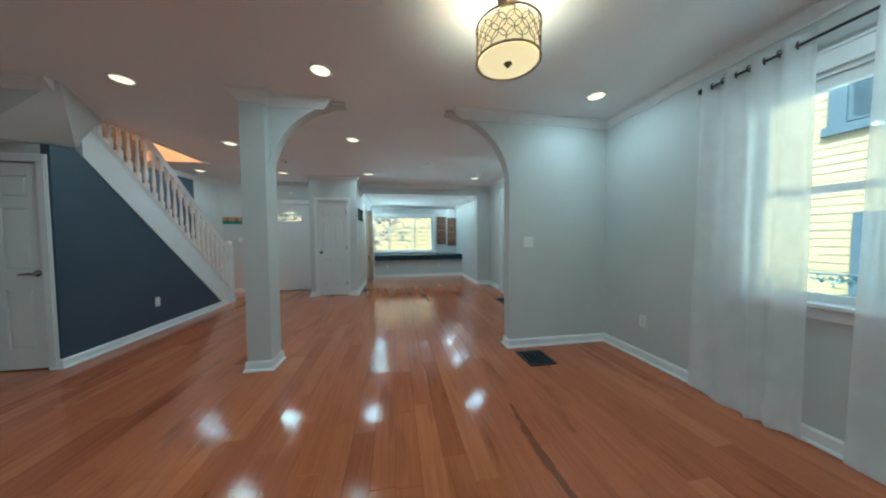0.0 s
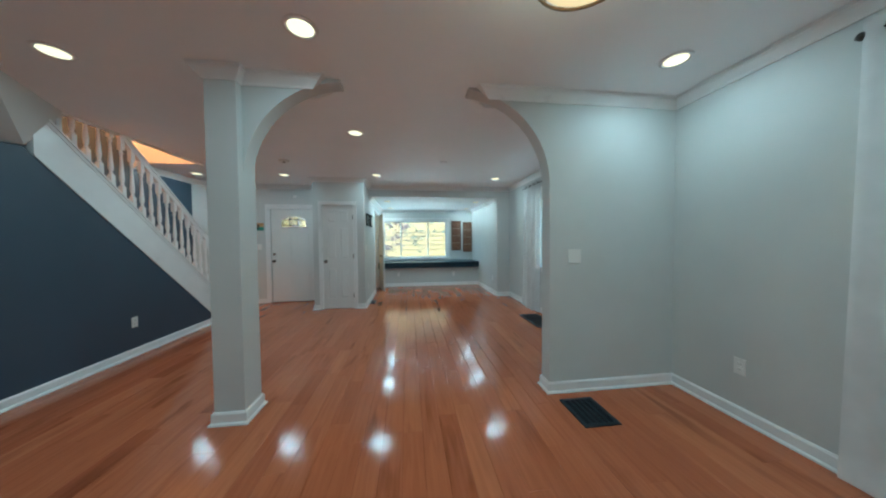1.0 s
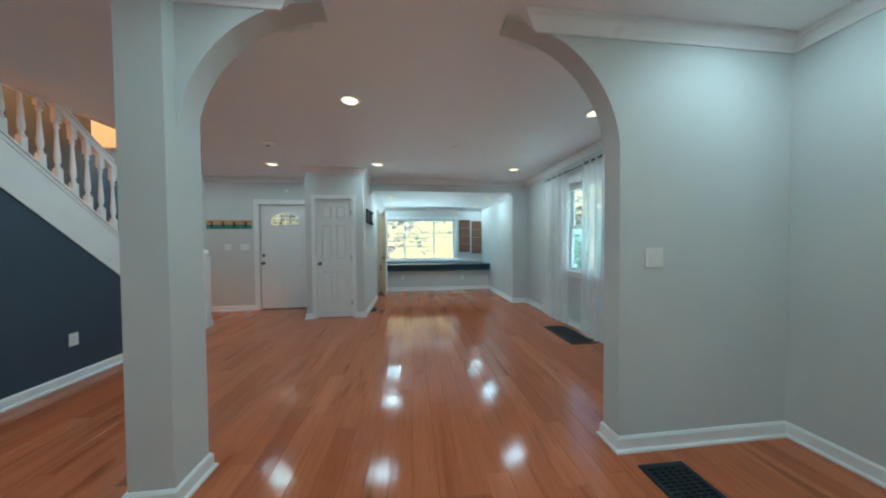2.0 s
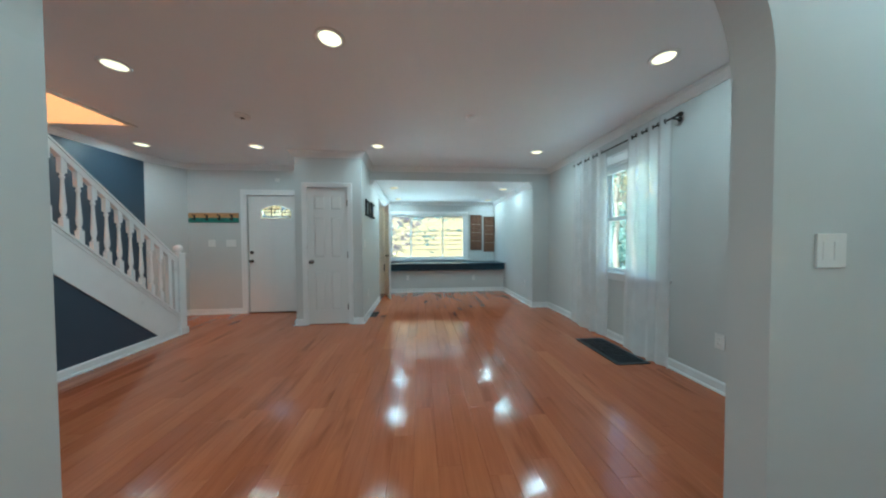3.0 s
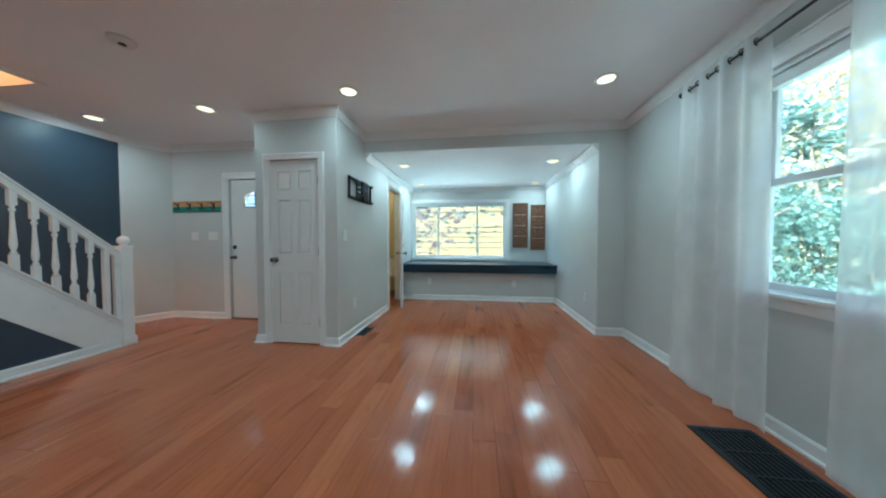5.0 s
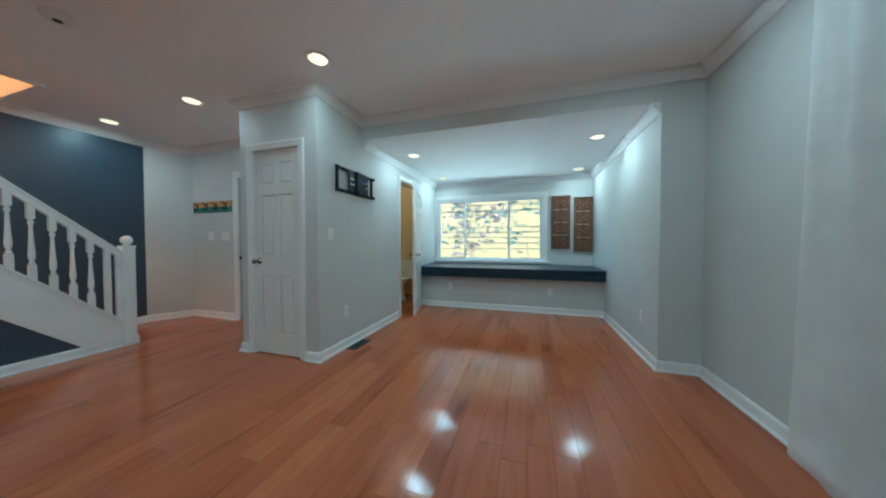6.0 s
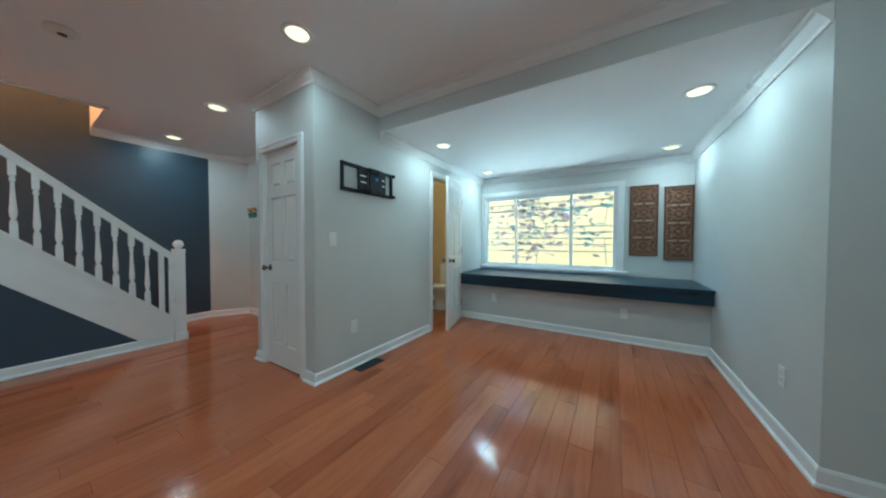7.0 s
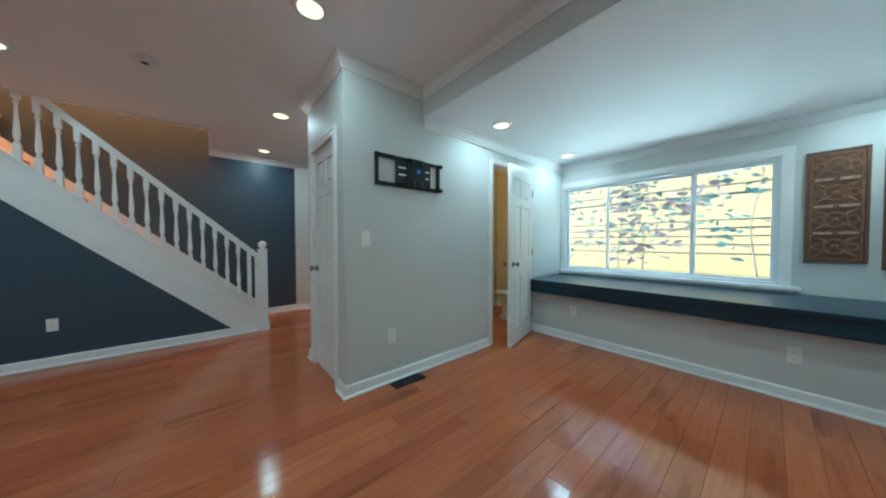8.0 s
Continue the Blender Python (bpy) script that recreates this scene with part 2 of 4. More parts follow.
def tube(bm, points, r, seg=8, closed=False):
    pts = [Vector(p) for p in points]
    n, rings, up = len(pts), [], None
    for i, p in enumerate(pts):
        a, b = (pts[i - 1], pts[(i + 1) % n]) if closed else (pts[max(i - 1, 0)], pts[min(i + 1, n - 1)])
        t = (b - a).normalized()
        if up is None:
            up = Vector((0, 0, 1)) if abs(t.z) < 0.9 else Vector((1, 0, 0))
        side = t.cross(up).normalized()
        up = side.cross(t).normalized()
        rr = r[i] if isinstance(r, (list, tuple)) else r
        rings.append([bm.verts.new(p + rr * (math.cos(2 * math.pi * k / seg) * side + math.sin(2 * math.pi * k / seg) * up)) for k in range(seg)])
    for i in range(n if closed else n - 1):
        a, b = rings[i], rings[(i + 1) % n]
        for k in range(seg):
            bm.faces.new((a[k], a[(k + 1) % seg], b[(k + 1) % seg], b[k])).smooth = True
    if not closed:
        bm.faces.new(rings[0][::-1])
        bm.faces.new(rings[-1])
    return bm


def sweep(bm, path, profile, z, closed=False):
    """A moulding: the profile (out from the wall, up) along a plan path, with the room on the path's left, mitred at the corners."""
    n = len(path)

    def normal(i):
        (ax, ay), (bx, by) = path[i % n], path[(i + 1) % n]
        d = Vector((bx - ax, by - ay)).normalized()
        return Vector((-d.y, d.x))
    rings = []
    for i, p in enumerate(path):
        if closed:
            n1, n2 = normal(i - 1), normal(i)
        else:
            n1, n2 = normal(max(i - 1, 0)), normal(min(i, n - 2))
        m = (n1 + n2) / max(0.2, 1 + n1.dot(n2))
        rings.append([bm.verts.new((p[0] + m.x * o, p[1] + m.y * o, z + h)) for o, h in profile])
    for i in range(n if closed else n - 1):
        a, b = rings[i], rings[(i + 1) % n]
        for k in range(len(profile)):
            j = (k + 1) % len(profile)
            bm.faces.new((a[k], a[j], b[j], b[k]))
    if not closed:
        bm.faces.new(rings[0])
        bm.faces.new(rings[-1][::-1])
    return bm


def meshed(name, bm, mat, at=(0, 0, 0)):
    bmesh.ops.recalc_face_normals(bm, faces=bm.faces)
    me = bpy.data.meshes.new(name)
    bm.to_mesh(me)
    bm.free()
    me.materials.append(mat)
    ob = new(name, me)
    ob.location = at
    return ob


def part(name, bm, mat, parent, label="", at=(0, 0, 0)):
    ob = meshed(name, bm, mat, at)
    ob.parent = parent
    return tagged(ob, label)


def thing(name, at, label, category, group="", kind="", rz=0.0):
    ob = new(name)
    ob.empty_display_size = 0.1
    ob.matrix_world = pose(*at, 0, 0, rz)
    return tagged(ob, label, category, group, kind)


def built(name, bm, mat, label, category):
    return tagged(meshed(name, bm, mat), label, category, kind="structure")


def wall_along_y(bm, x0, x1, y0, y1, z1, holes=(), z0=-0.02):
    """A wall along y with holes (ya, yb, za, zb)."""
    at = y0
    for ya, yb, za, zb in sorted(holes):
        box(bm, x0, x1, at, ya, z0, z1)
        if za > 0:
            box(bm, x0, x1, ya, yb, z0, za)
        box(bm, x0, x1, ya, yb, zb, z1)
        at = yb
    box(bm, x0, x1, at, y1, z0, z1)
    return bm


def wall_along_x(bm, y0, y1, x0, x1, z1, holes=(), z0=-0.02):
    at = x0
    for xa, xb, za, zb in sorted(holes):
        box(bm, at, xa, y0, y1, z0, z1)
        if za > 0:
            box(bm, xa, xb, y0, y1, z0, za)
        box(bm, xa, xb, y0, y1, zb, z1)
        at = xb
    box(bm, at, x1, y0, y1, z0, z1)
    return bm


# ---------------------------------------------------------------- walls
WIN1, WIN2 = (0.32, 1.215, 0.845, 2.17), (4.225, 5.12, 0.845, 2.17)
BAYW = (-1.203, 0.882, 0.775, 1.995)
built("wall_east", wall_along_y(bmesh.new(), XR, XR + 0.16, -1.95, 6.9, H, (WIN1, WIN2)), WALL, "pale grey painted wall with two curtained windows", "wall")
built("wall_south", boxed(XL - 0.12, XR + 0.16, -1.95, -1.8, -0.02, H), WALL, "pale grey painted wall closing the dining end", "wall")
built("wall_west_1", boxed(XL - 0.12, XL, -1.8, 2.83, -0.02, H), WALL, "pale grey painted side wall", "wall")
built("wall_west_2", boxed(XL - 0.12, XL, 2.83, 6.23, -0.02, 5.2), NAVY, "navy blue painted wall rising behind the staircase", "wall")
built("wall_west_3", prism(bmesh.new(), [(XL - 0.12, 6.23), (XL, 6.23), (XE, YE), (XE, YE + 0.14), (XL - 0.12, YE + 0.14)], "z", -0.02, H), WALL, "pale grey slanted wall across the entry corner", "wall")
FD = (-3.36, -2.43, 0, 2.055)
built("wall_entry", wall_along_x(bmesh.new(), YE, YE + 0.14, XE, -2.21, H, (FD,)), WALL, "pale grey entry wall around the front door", "wall")
CD = (-2.042, -1.452, 0, 2.045)
built("wall_closet_side", boxed(-2.21, -2.11, YC + 0.1, YE + 0.14, -0.02, H), WALL, "pale grey closet side wall by the entry", "wall")
bm = wall_along_x(bmesh.new(), YC, YC + 0.1, -2.21, XC, H, (CD,))
built("wall_closet", bm, WALL, "pale grey closet front with a narrow white door", "wall")
BD = (7.575, 8.315, 0, 2.085)
built("wall_bathroom", wall_along_y(bmesh.new(), XC - 0.12, XC, YC + 0.1, YW, H, (BD,)), WALL, "pale grey wall with a bathroom doorway", "wall")
built("wall_bay_side", boxed(XB, XR, YH, YW + 0.14, -0.02, H), WALL, "pale grey side wall of the bay", "wall")
built("wall_bay_window", wall_along_x(bmesh.new(), YW, YW + 0.14, XC - 0.12, XB, H, (BAYW,)), WALL, "pale grey wall around the wide bay window", "wall")
built("wall_bay_low", boxed(XC, XB, YK, YK + 0.08, -0.02, 0.56), WALL, "low grey wall below the dark window ledge", "wall")
built("beam", boxed(XC, XB, YH, YH + 0.12, HB + 0.003, H), WALL, "grey beam between the room and the lower bay", "beam")

# arch wall: two haunches that rise to the ceiling
R, REACH = 0.75, 0.70
for name, x_wall, x_spring, sgn, said in (("wall_arch_1", XR, 0.825, -1, "grey arch wall beside the dining corner"), ("wall_arch_2", -1.585, -1.585, 1, "grey arch haunch springing from the pillar")):
    cx, cz = x_spring + sgn * R, 1.80
    arc = [(cx - sgn * R * math.cos(a), cz + R * math.sin(a)) for a in np.linspace(0, math.acos(1 - REACH / R), 29)]
    if sgn < 0:
        poly = [(x_wall, -0.02), (x_wall, H), (arc[-1][0], H)] + arc[::-1] + [(x_spring, -0.02)]
    else:
        poly = [(x_spring, H), (arc[-1][0], H)] + arc[::-1]
    built(name, prism(bmesh.new(), poly, "y", YA, YB), WALL, said, "wall")
built("pillar", boxed(-1.793, -1.583, 2.43, 2.655, -0.02, H, bev=0.004), WALL, "square grey pillar carrying the arch", "pillar")

# under the stairs, door wall and the sloped soffit by the stair head
SLOPE = 0.917


def z_low(y):
    return 0.10 + SLOPE * (5.285 - y)


def z_top(y):
    return 0.318 + SLOPE * (5.521 - y)


def z_rail(y):
    return 1.07 + SLOPE * (5.53 - y)


built("wall_under_stairs", prism(bmesh.new(), [(2.83, -0.02), (5.43, -0.02), (5.40, z_low(5.40)), (3.04, z_low(3.04)), (2.83, 2.14)], "x", XS - 0.07, XS), NAVY, "navy painted triangular wall under the stairs", "wall")
LD = (-4.42, -3.695, 0, 1.97)
built("wall_stair_closet", wall_along_x(bmesh.new(), 2.83, 3.03, XL, XS - 0.07, 2.14, (LD,)), WALL, "pale grey wall with a door under the stair head", "wall")
built("wall_stair_head", prism(bmesh.new(), [(XL, H), (-3.17, H), (-3.825, 2.062), (XL, 2.062)], "y", 2.49, 2.499), WALL, "pale grey wall face over the stair soffit", "wall")
bm = bmesh.new()
top = [bm.verts.new(c) for c in ((-3.17, 2.5, H), (-3.625, 3.385, H), (XL, 3.385, H), (XL, 2.5, H))]
low = [bm.verts.new(c) for c in ((-3.83, 2.5, 2.11), (-3.60, 3.05, 2.175), (XL, 3.05, 2.11), (XL, 2.5, 2.11))]
for f in ((top[0], low[0], low[1]), (top[0], low[1], top[1]), (top[1], low[1], low[2]), (top[1], low[2], top[2]), (top[2], low[2], low[3], top[3]), (top[3], low[3], low[0], top[0]), (low[0], low[3], low[2], low[1]), tuple(top)):
    bm.faces.new(f)
built("soffit", bm, WALL, "sloped painted soffit below the upper steps", "soffit")

# ceilings
bm = boxed(-3.61, XR + 0.16, -1.95, 6.92, H, H + 0.3)
box(bm, XL - 0.12, -3.61, 5.09, 6.92, H, H + 0.3)
box(bm, XL - 0.12, -3.61, -1.95, 3.3, H, H + 0.3)
built("ceiling", bm, CEIL, "flat painted ceiling with a stairwell opening", "ceiling")
built("ceiling_bay", boxed(XC, XB, YH + 0.003, YW, HB, HB + 0.12), CEIL, "lower flat painted ceiling over the bay", "ceiling")
bm = boxed(-3.61, -3.49, 2.2, 5.18, H + 0.3, 5.2)
box(bm, XL, -3.61, 5.09, 5.18, H + 0.3, 5.2)
box(bm, XL, -3.61, 2.2, 2.32, H + 0.3, 5.2)
box(bm, XL - 0.12, XL, 2.2, 2.83, H + 0.3, 5.2)
built("stairwell", bm, CEIL, "plain painted walls of the stairwell above", "wall")
built("ceiling_stairwell", boxed(XL - 0.12, -3.49, 2.2, 5.18, 5.2, 5.3), CEIL, "plain ceiling above the stairwell", "ceiling")
bm = boxed(-3.625, -3.59, 3.3, 5.11, H - 0.022, H - 0.002)
built("trim_stairwell", bm, TRIM, "thin white trim along the stairwell opening", "trim")

# bathroom shell
bm = boxed(-2.62, -2.5, 6.95, YW + 0.14, -0.02, H)
box(bm, -2.5, XC - 0.12, 6.95, 7.05, -0.02, H)
box(bm, -2.5, XC - 0.12, YW, YW + 0.14, -0.02, H)
built("wall_bathroom_inner", bm, TAN, "tan painted bathroom walls", "wall")
built("ceiling_bathroom", boxed(-2.62, XC - 0.12, 6.95, YW + 0.14, H, H + 0.2), CEIL, "white bathroom ceiling", "ceiling")

# mouldings
BASE = [(0, 0), (0.03, 0), (0.028, 0.012), (0.016, 0.02), (0.014, 0.078), (0.006, 0.092), (0, 0.092)]
CROWN = [(0, -0.088), (0.01, -0.088), (0.016, -0.074), (0.03, -0.058), (0.052, -0.03), (0.066, -0.022), (0.07, 0), (0, 0)]
base_runs = [
    [(XR, -1.8), (XR, YA), (0.825, YA), (0.825, YB), (XR, YB), (XR, YH), (XB, YH), (XB, YK), (XC, YK)],
    [(XC, 7.511), (XC, YC), (-1.392, YC)],
    [(-2.107, YC), (-2.21, YC), (-2.21, YE), (-2.33, YE)],
    [(-3.458, YE), (XE, YE), (XL, 6.23), (XL, 5.65)],
    [(XS, 5.56), (XS, 2.83), (-3.685, 2.83)],
    [(XL, 2.83), (XL, -1.8), (XR, -1.8)],
]
for i, run in enumerate(base_runs):
    built("baseboard_%d" % (i + 1), sweep(bmesh.new(), run, BASE, 0.001), TRIM, "white painted baseboard with shoe moulding", "baseboard")
built("baseboard_pillar", sweep(bmesh.new(), [(-1.793, 2.43), (-1.793, 2.655), (-1.583, 2.655), (-1.583, 2.43)], BASE, 0.001, True), TRIM, "white baseboard round the pillar foot", "baseboard")
built("baseboard_bath", sweep(bmesh.new(), [(-2.1, YW), (-2.5, YW), (-2.5, 7.05), (XC - 0.12, 7.05)], BASE, 0.001), TRIM, "white bathroom baseboard", "baseboard")
crown_runs = [
    [(XR, -1.8), (XR, YA), (0.27, YA)],
    [(0.27, YB), (XR, YB), (XR, YH), (XC, YH), (XC, YC), (-2.21, YC), (-2.21, YE), (XE, YE), (XL, 6.23), (XL, 5.09)],
    [(-1.06, YA), (-1.583, YA), (-1.583, 2.43), (-1.793, 2.43), (-1.793, 2.655), (-1.583, 2.655), (-1.583, YB + 0.001), (-1.06, YB + 0.001)],
    [(-3.20, 2.489), (XL, 2.489), (XL, -1.8), (XR, -1.8)],
]
for i, run in enumerate(crown_runs):
    bm = sweep(bmesh.new(), run, CROWN, H - 0.001)
    for v in bm.verts:      # ends scribed to the curve of the arch
        for x_end, sgn in ((0.27, -1), (-1.06, 1)):
            if abs(v.co.x - x_end) < 1e-4 and abs(v.co.y - 2.56) < 0.2:
                v.co.x += sgn * 1.1 * (v.co.z - H + 0.07)
    built("crown_trim_%d" % (i + 1), bm, TRIM, "white stepped crown moulding under the ceiling", "crown moulding")
built("crown_trim_bay", sweep(bmesh.new(), [(XB, YH + 0.01), (XB, YW), (XC, YW), (XC, YH + 0.01)], CROWN, HB - 0.001), TRIM, "white crown moulding under the bay ceiling", "crown moulding")


# ---------------------------------------------------------------- doors
def casing(bm, x0, x1, z1, w=0.07, d=0.018):
    """Casing boards round an opening in the plane y = 0, standing out towards -y."""
    for a, b in ((x0 - w, x0), (x1, x1 + w)):
        box(bm, a, b, -d, 0, 0.001, z1, bev=0.004)
        box(bm, a + w * 0.15 if a < x0 else a + w * 0.6, a + w * 0.4 if a < x0 else b - w * 0.15, -d - 0.005, -d + 0.001, 0.001, z1 + (w * 0.3), bev=0.002)
    box(bm, x0 - w, x1 + w, -d - 0.001, 0, z1, z1 + w, bev=0.004)
    box(bm, x0 - w * 0.8, x1 + w * 0.8, -d - 0.006, -d, z1 + w * 0.6, z1 + w * 0.88, bev=0.002)
    return bm


def panel_door(door, w, h, rows, mat, th=0.036):
    """Slab in x 0..w, y 0..th: stiles and rails proud of the core, raised panels between them."""
    st, mid = 0.105 if w > 0.68 else 0.09, 0.09 if w > 0.68 else 0.075
    bm = boxed(0.01, w - 0.01, th / 2 - 0.004, th / 2 + 0.004, 0.01, h - 0.01)
    box(bm, 0, st, 0, th, 0, h, bev=0.002)
    box(bm, w - st, w, 0, th, 0, h, bev=0.002)
    edges = [0.0] + [z for r in rows for z in r] + [h]
    for a, b in zip(edges[::2], edges[1::2]):
        box(bm, st, w - st, 0, th, a, b)
    for a, b in rows:
        box(bm, w / 2 - mid / 2, w / 2 + mid / 2, 0, th, a, b)
    part("slab", bm, mat, door)
    for a, b in rows:
        for xa, xb in ((st, w / 2 - mid / 2), (w / 2 + mid / 2, w - st)):
            bm = bmesh.new()
            g = 0.024
            for y_face, y_core in ((0.003, th / 2 - 0.004), (th - 0.003, th / 2 + 0.004)):
                outer = [bm.verts.new((x, y_core, z)) for x, z in ((xa + 0.011, a + 0.011), (xb - 0.011, a + 0.011), (xb - 0.011, b - 0.011), (xa + 0.011, b - 0.011))]
                inner = [bm.verts.new((x, y_face, z)) for x, z in ((xa + g, a + g), (xb - g, a + g), (xb - g, b - g), (xa + g, b - g))]
                bm.faces.new(inner)
                for k in range(4):
                    bm.faces.new((outer[k], outer[(k + 1) % 4], inner[(k + 1) % 4], inner[k]))
            part("panel", bm, mat, door)


def knob(door, x, z, sides=(-1,), th=0.036):
    for s in sides:
        y0 = 0 if s < 0 else th
        bm = lathe(bmesh.new(), [(0.03, 0), (0.031, s * 0.006), (0.024, s * 0.011), (0.011, s * 0.013), (0.011, s * 0.035), (0.02, s * 0.042), (0.027, s * 0.055), (0.024, s * 0.066), (0.01, s * 0.071)], 18, (x, y0, z), "y")
        part("knob", bm, NICKEL, door, "satin nickel round knob")


def hinges(door, x, zs, y=-0.004):
    for z in zs:
        bm = lathe(bmesh.new(), [(0.006, -0.045), (0.006, 0.045)], 8, (x, y, z))
        box(bm, x - 0.004, x + 0.016, y + 0.001, y + 0.006, z - 0.044, z + 0.044)
        part("hinge", bm, NICKEL, door, "grey metal butt hinge")


SIX = [(0.205, 0.80), (0.99, 1.595), (1.70, 1.91)]

# closet door
built("door_casing_1", casing(boxed(CD[0] - 0.001, CD[0] + 0.004, 0.001, 0.09, 0.001, CD[3]), CD[0], CD[1], CD[3], 0.068), TRIM, "white closet door casing", "door trim").location = (0, YC, 0)
d = thing("door_1", (CD[0] + 0.006, YC + 0.012, 0.012), "narrow white six-panel closet door, shut", "door", kind="structure")
panel_door(d, 0.578, 2.029, SIX, DOORW)
knob(d, 0.055, 0.93)
hinges(d, 0.572, (0.25, 1.03, 1.80))

# door by the stair head
built("door_casing_2", casing(bmesh.new(), LD[0], LD[1], LD[3], 0.075), TRIM, "white casing of the under-stair door", "door trim").location = (0, 2.83, 0)
d = thing("door_2", (LD[0] + 0.005, 2.842, 0.012), "white six-panel door under the stairs, shut", "door", kind="structure")
panel_door(d, 0.715, 1.95, [(a * 0.96, b * 0.96) for a, b in SIX], DOORW)
bm = lathe(bmesh.new(), [(0.031, 0), (0.032, -0.006), (0.025, -0.011), (0.011, -0.013), (0.011, -0.045), (0.008, -0.05)], 18, (0.655, 0, 0.915), "y")
tube(bm, [(0.655, -0.045, 0.915), (0.62, -0.05, 0.917), (0.575, -0.047, 0.913), (0.545, -0.043, 0.908)], [0.011, 0.012, 0.011, 0.007], 10)
part("lever", bm, NICKEL, d, "satin nickel lever handle")

# bathroom door, ajar into the bay
ob = built("door_casing_3", casing(bmesh.new(), BD[0], BD[1], BD[3], 0.062), TRIM, "white bathroom door casing", "door trim")
ob.matrix_world = pose(XC, 0, 0, 0, 0, 90)
bm = boxed(XC - 0.118, XC - 0.002, BD[0] - 0.002, BD[0] + 0.014, 0.001, BD[3])
box(bm, XC - 0.118, XC - 0.002, BD[1] - 0.014, BD[1] + 0.002, 0.001, BD[3])
box(bm, XC - 0.118, XC - 0.002, BD[0], BD[1], BD[3] - 0.014, BD[3] + 0.002)
built("door_jamb", bm, TRIM, "white lining of the bathroom doorway", "door trim")
d = thing("door_3", (XC + 0.022, 8.302, 0.012), "white six-panel bathroom door standing ajar", "door", kind="structure", rz=-90 + 14.5)
panel_door(d, 0.725, 2.04, SIX, DOORW)
knob(d, 0.665, 0.93, (-1, 1))
hinges(d, 0.0, (0.25, 1.05, 1.80), y=0.04)

# front door with a fan light
ob = built("door_casing_4", casing(bmesh.new(), FD[0], FD[1], FD[3], 0.095), TRIM, "white front door casing", "door trim")
ob.location = (0, YE, 0)
d = thing("door_4", (FD[0] + 0.006, YE + 0.03, 0.012), "white front door with a leaded fan light, shut", "door", kind="structure")
W, TH = 0.918, 0.044
gx0, gx1, gz0, gz1 = 0.20, 0.727, 1.635, 1.885
arch_top = [(gx0 + (gx1 - gx0) * u, gz1 - 0.1 * (2 * u - 1) ** 2) for u in np.linspace(0, 1, 13)]
bm = boxed(0, gx0, 0, TH, 0, 2.04)
box(bm, gx1, W, 0, TH, 0, 2.04)
box(bm, gx0, gx1, 0, TH, 0, gz0)
prism(bm, [(gx0, 2.04)] + arch_top + [(gx1, 2.04)], "y", 0, TH)
part("slab", bm, DOORW, d)
bm = tube(bmesh.new(), [(gx0, -0.004, gz0)] + [(x, -0.004, z) for x, z in arch_top] + [(gx1, -0.004, gz0)], 0.014, 8, True)
part("light_rim", bm, DOORW, d, "white rim of the fan light")
pane = part("pane", prism(bmesh.new(), [(gx0, gz0)] + arch_top + [(gx1, gz0)], "y", 0.018, 0.024), GLASS, d, "clear leaded glass")
pane.visible_shadow = False
bm = bmesh.new()
for off in (0.09, 0.265, 0.44):
    c = gx0 + off
    tube(bm, [(c - 0.045, 0.014, 1.75), (c, 0.014, 1.82), (c + 0.045, 0.014, 1.75), (c, 0.014, 1.68)], 0.009, 6, True)
for x in np.linspace(gx0, gx1, 4):
    tube(bm, [(x, 0.014, gz0), (x, 0.014, gz1 - 0.1 * (2 * (x - gx0) / (gx1 - gx0) - 1) ** 2)], 0.008, 6)
for z in (1.685, 1.81):
    tube(bm, [(gx0, 0.014, z), (gx1, 0.014, z)], 0.008, 6)
part("leading", bm, STEEL, d, "dark leaded pattern in the fan light")
for za, zb in ((0.2, 0.64), (0.79, 1.53)):
    for xa, xb in ((0.12, 0.42), (0.5, 0.8)):
        bm = boxed(xa, xb, -0.004, 0.004, za, zb, bev=0.003)
        box(bm, xa + 0.03, xb - 0.03, -0.008, -0.002, za + 0.03, zb - 0.03, bev=0.005)
        part("panel", bm, DOORW, d)
knob(d, 0.05, 0.90)
bm = lathe(bmesh.new(), [(0.03, 0), (0.031, -0.008), (0.022, -0.02), (0.012, -0.026)], 18, (0.05, 0, 1.05), "y")
part("deadbolt", bm, NICKEL, d, "nickel deadbolt turn")
built("door_sill", boxed(FD[0], FD[1], YE - 0.005, YE + 0.14, 0.001, 0.014), GAP, "dark threshold under the front door", "door sill")


# ---------------------------------------------------------------- windows
def sash(win, x0, x1, z0, z1, y, n_cols=1, rail=0.045):
    bm = bmesh.new()
    for a, b, c, e in ((x0, x0 + rail, z0, z1), (x1 - rail, x1, z0, z1), (x0 + rail, x1 - rail, z0, z0 + rail), (x0 + rail, x1 - rail, z1 - rail, z1)):
        box(bm, a, b, y, y + 0.03, c, e, bev=0.003)
    part("sash", bm, VINYL, win)
    p = part("pane", boxed(x0 + rail - 0.005, x1 - rail + 0.005, y + 0.012, y + 0.018, z0 + rail - 0.005, z1 - rail + 0.005), GLASS, win, "clear window glass")
    p.visible_shadow = False


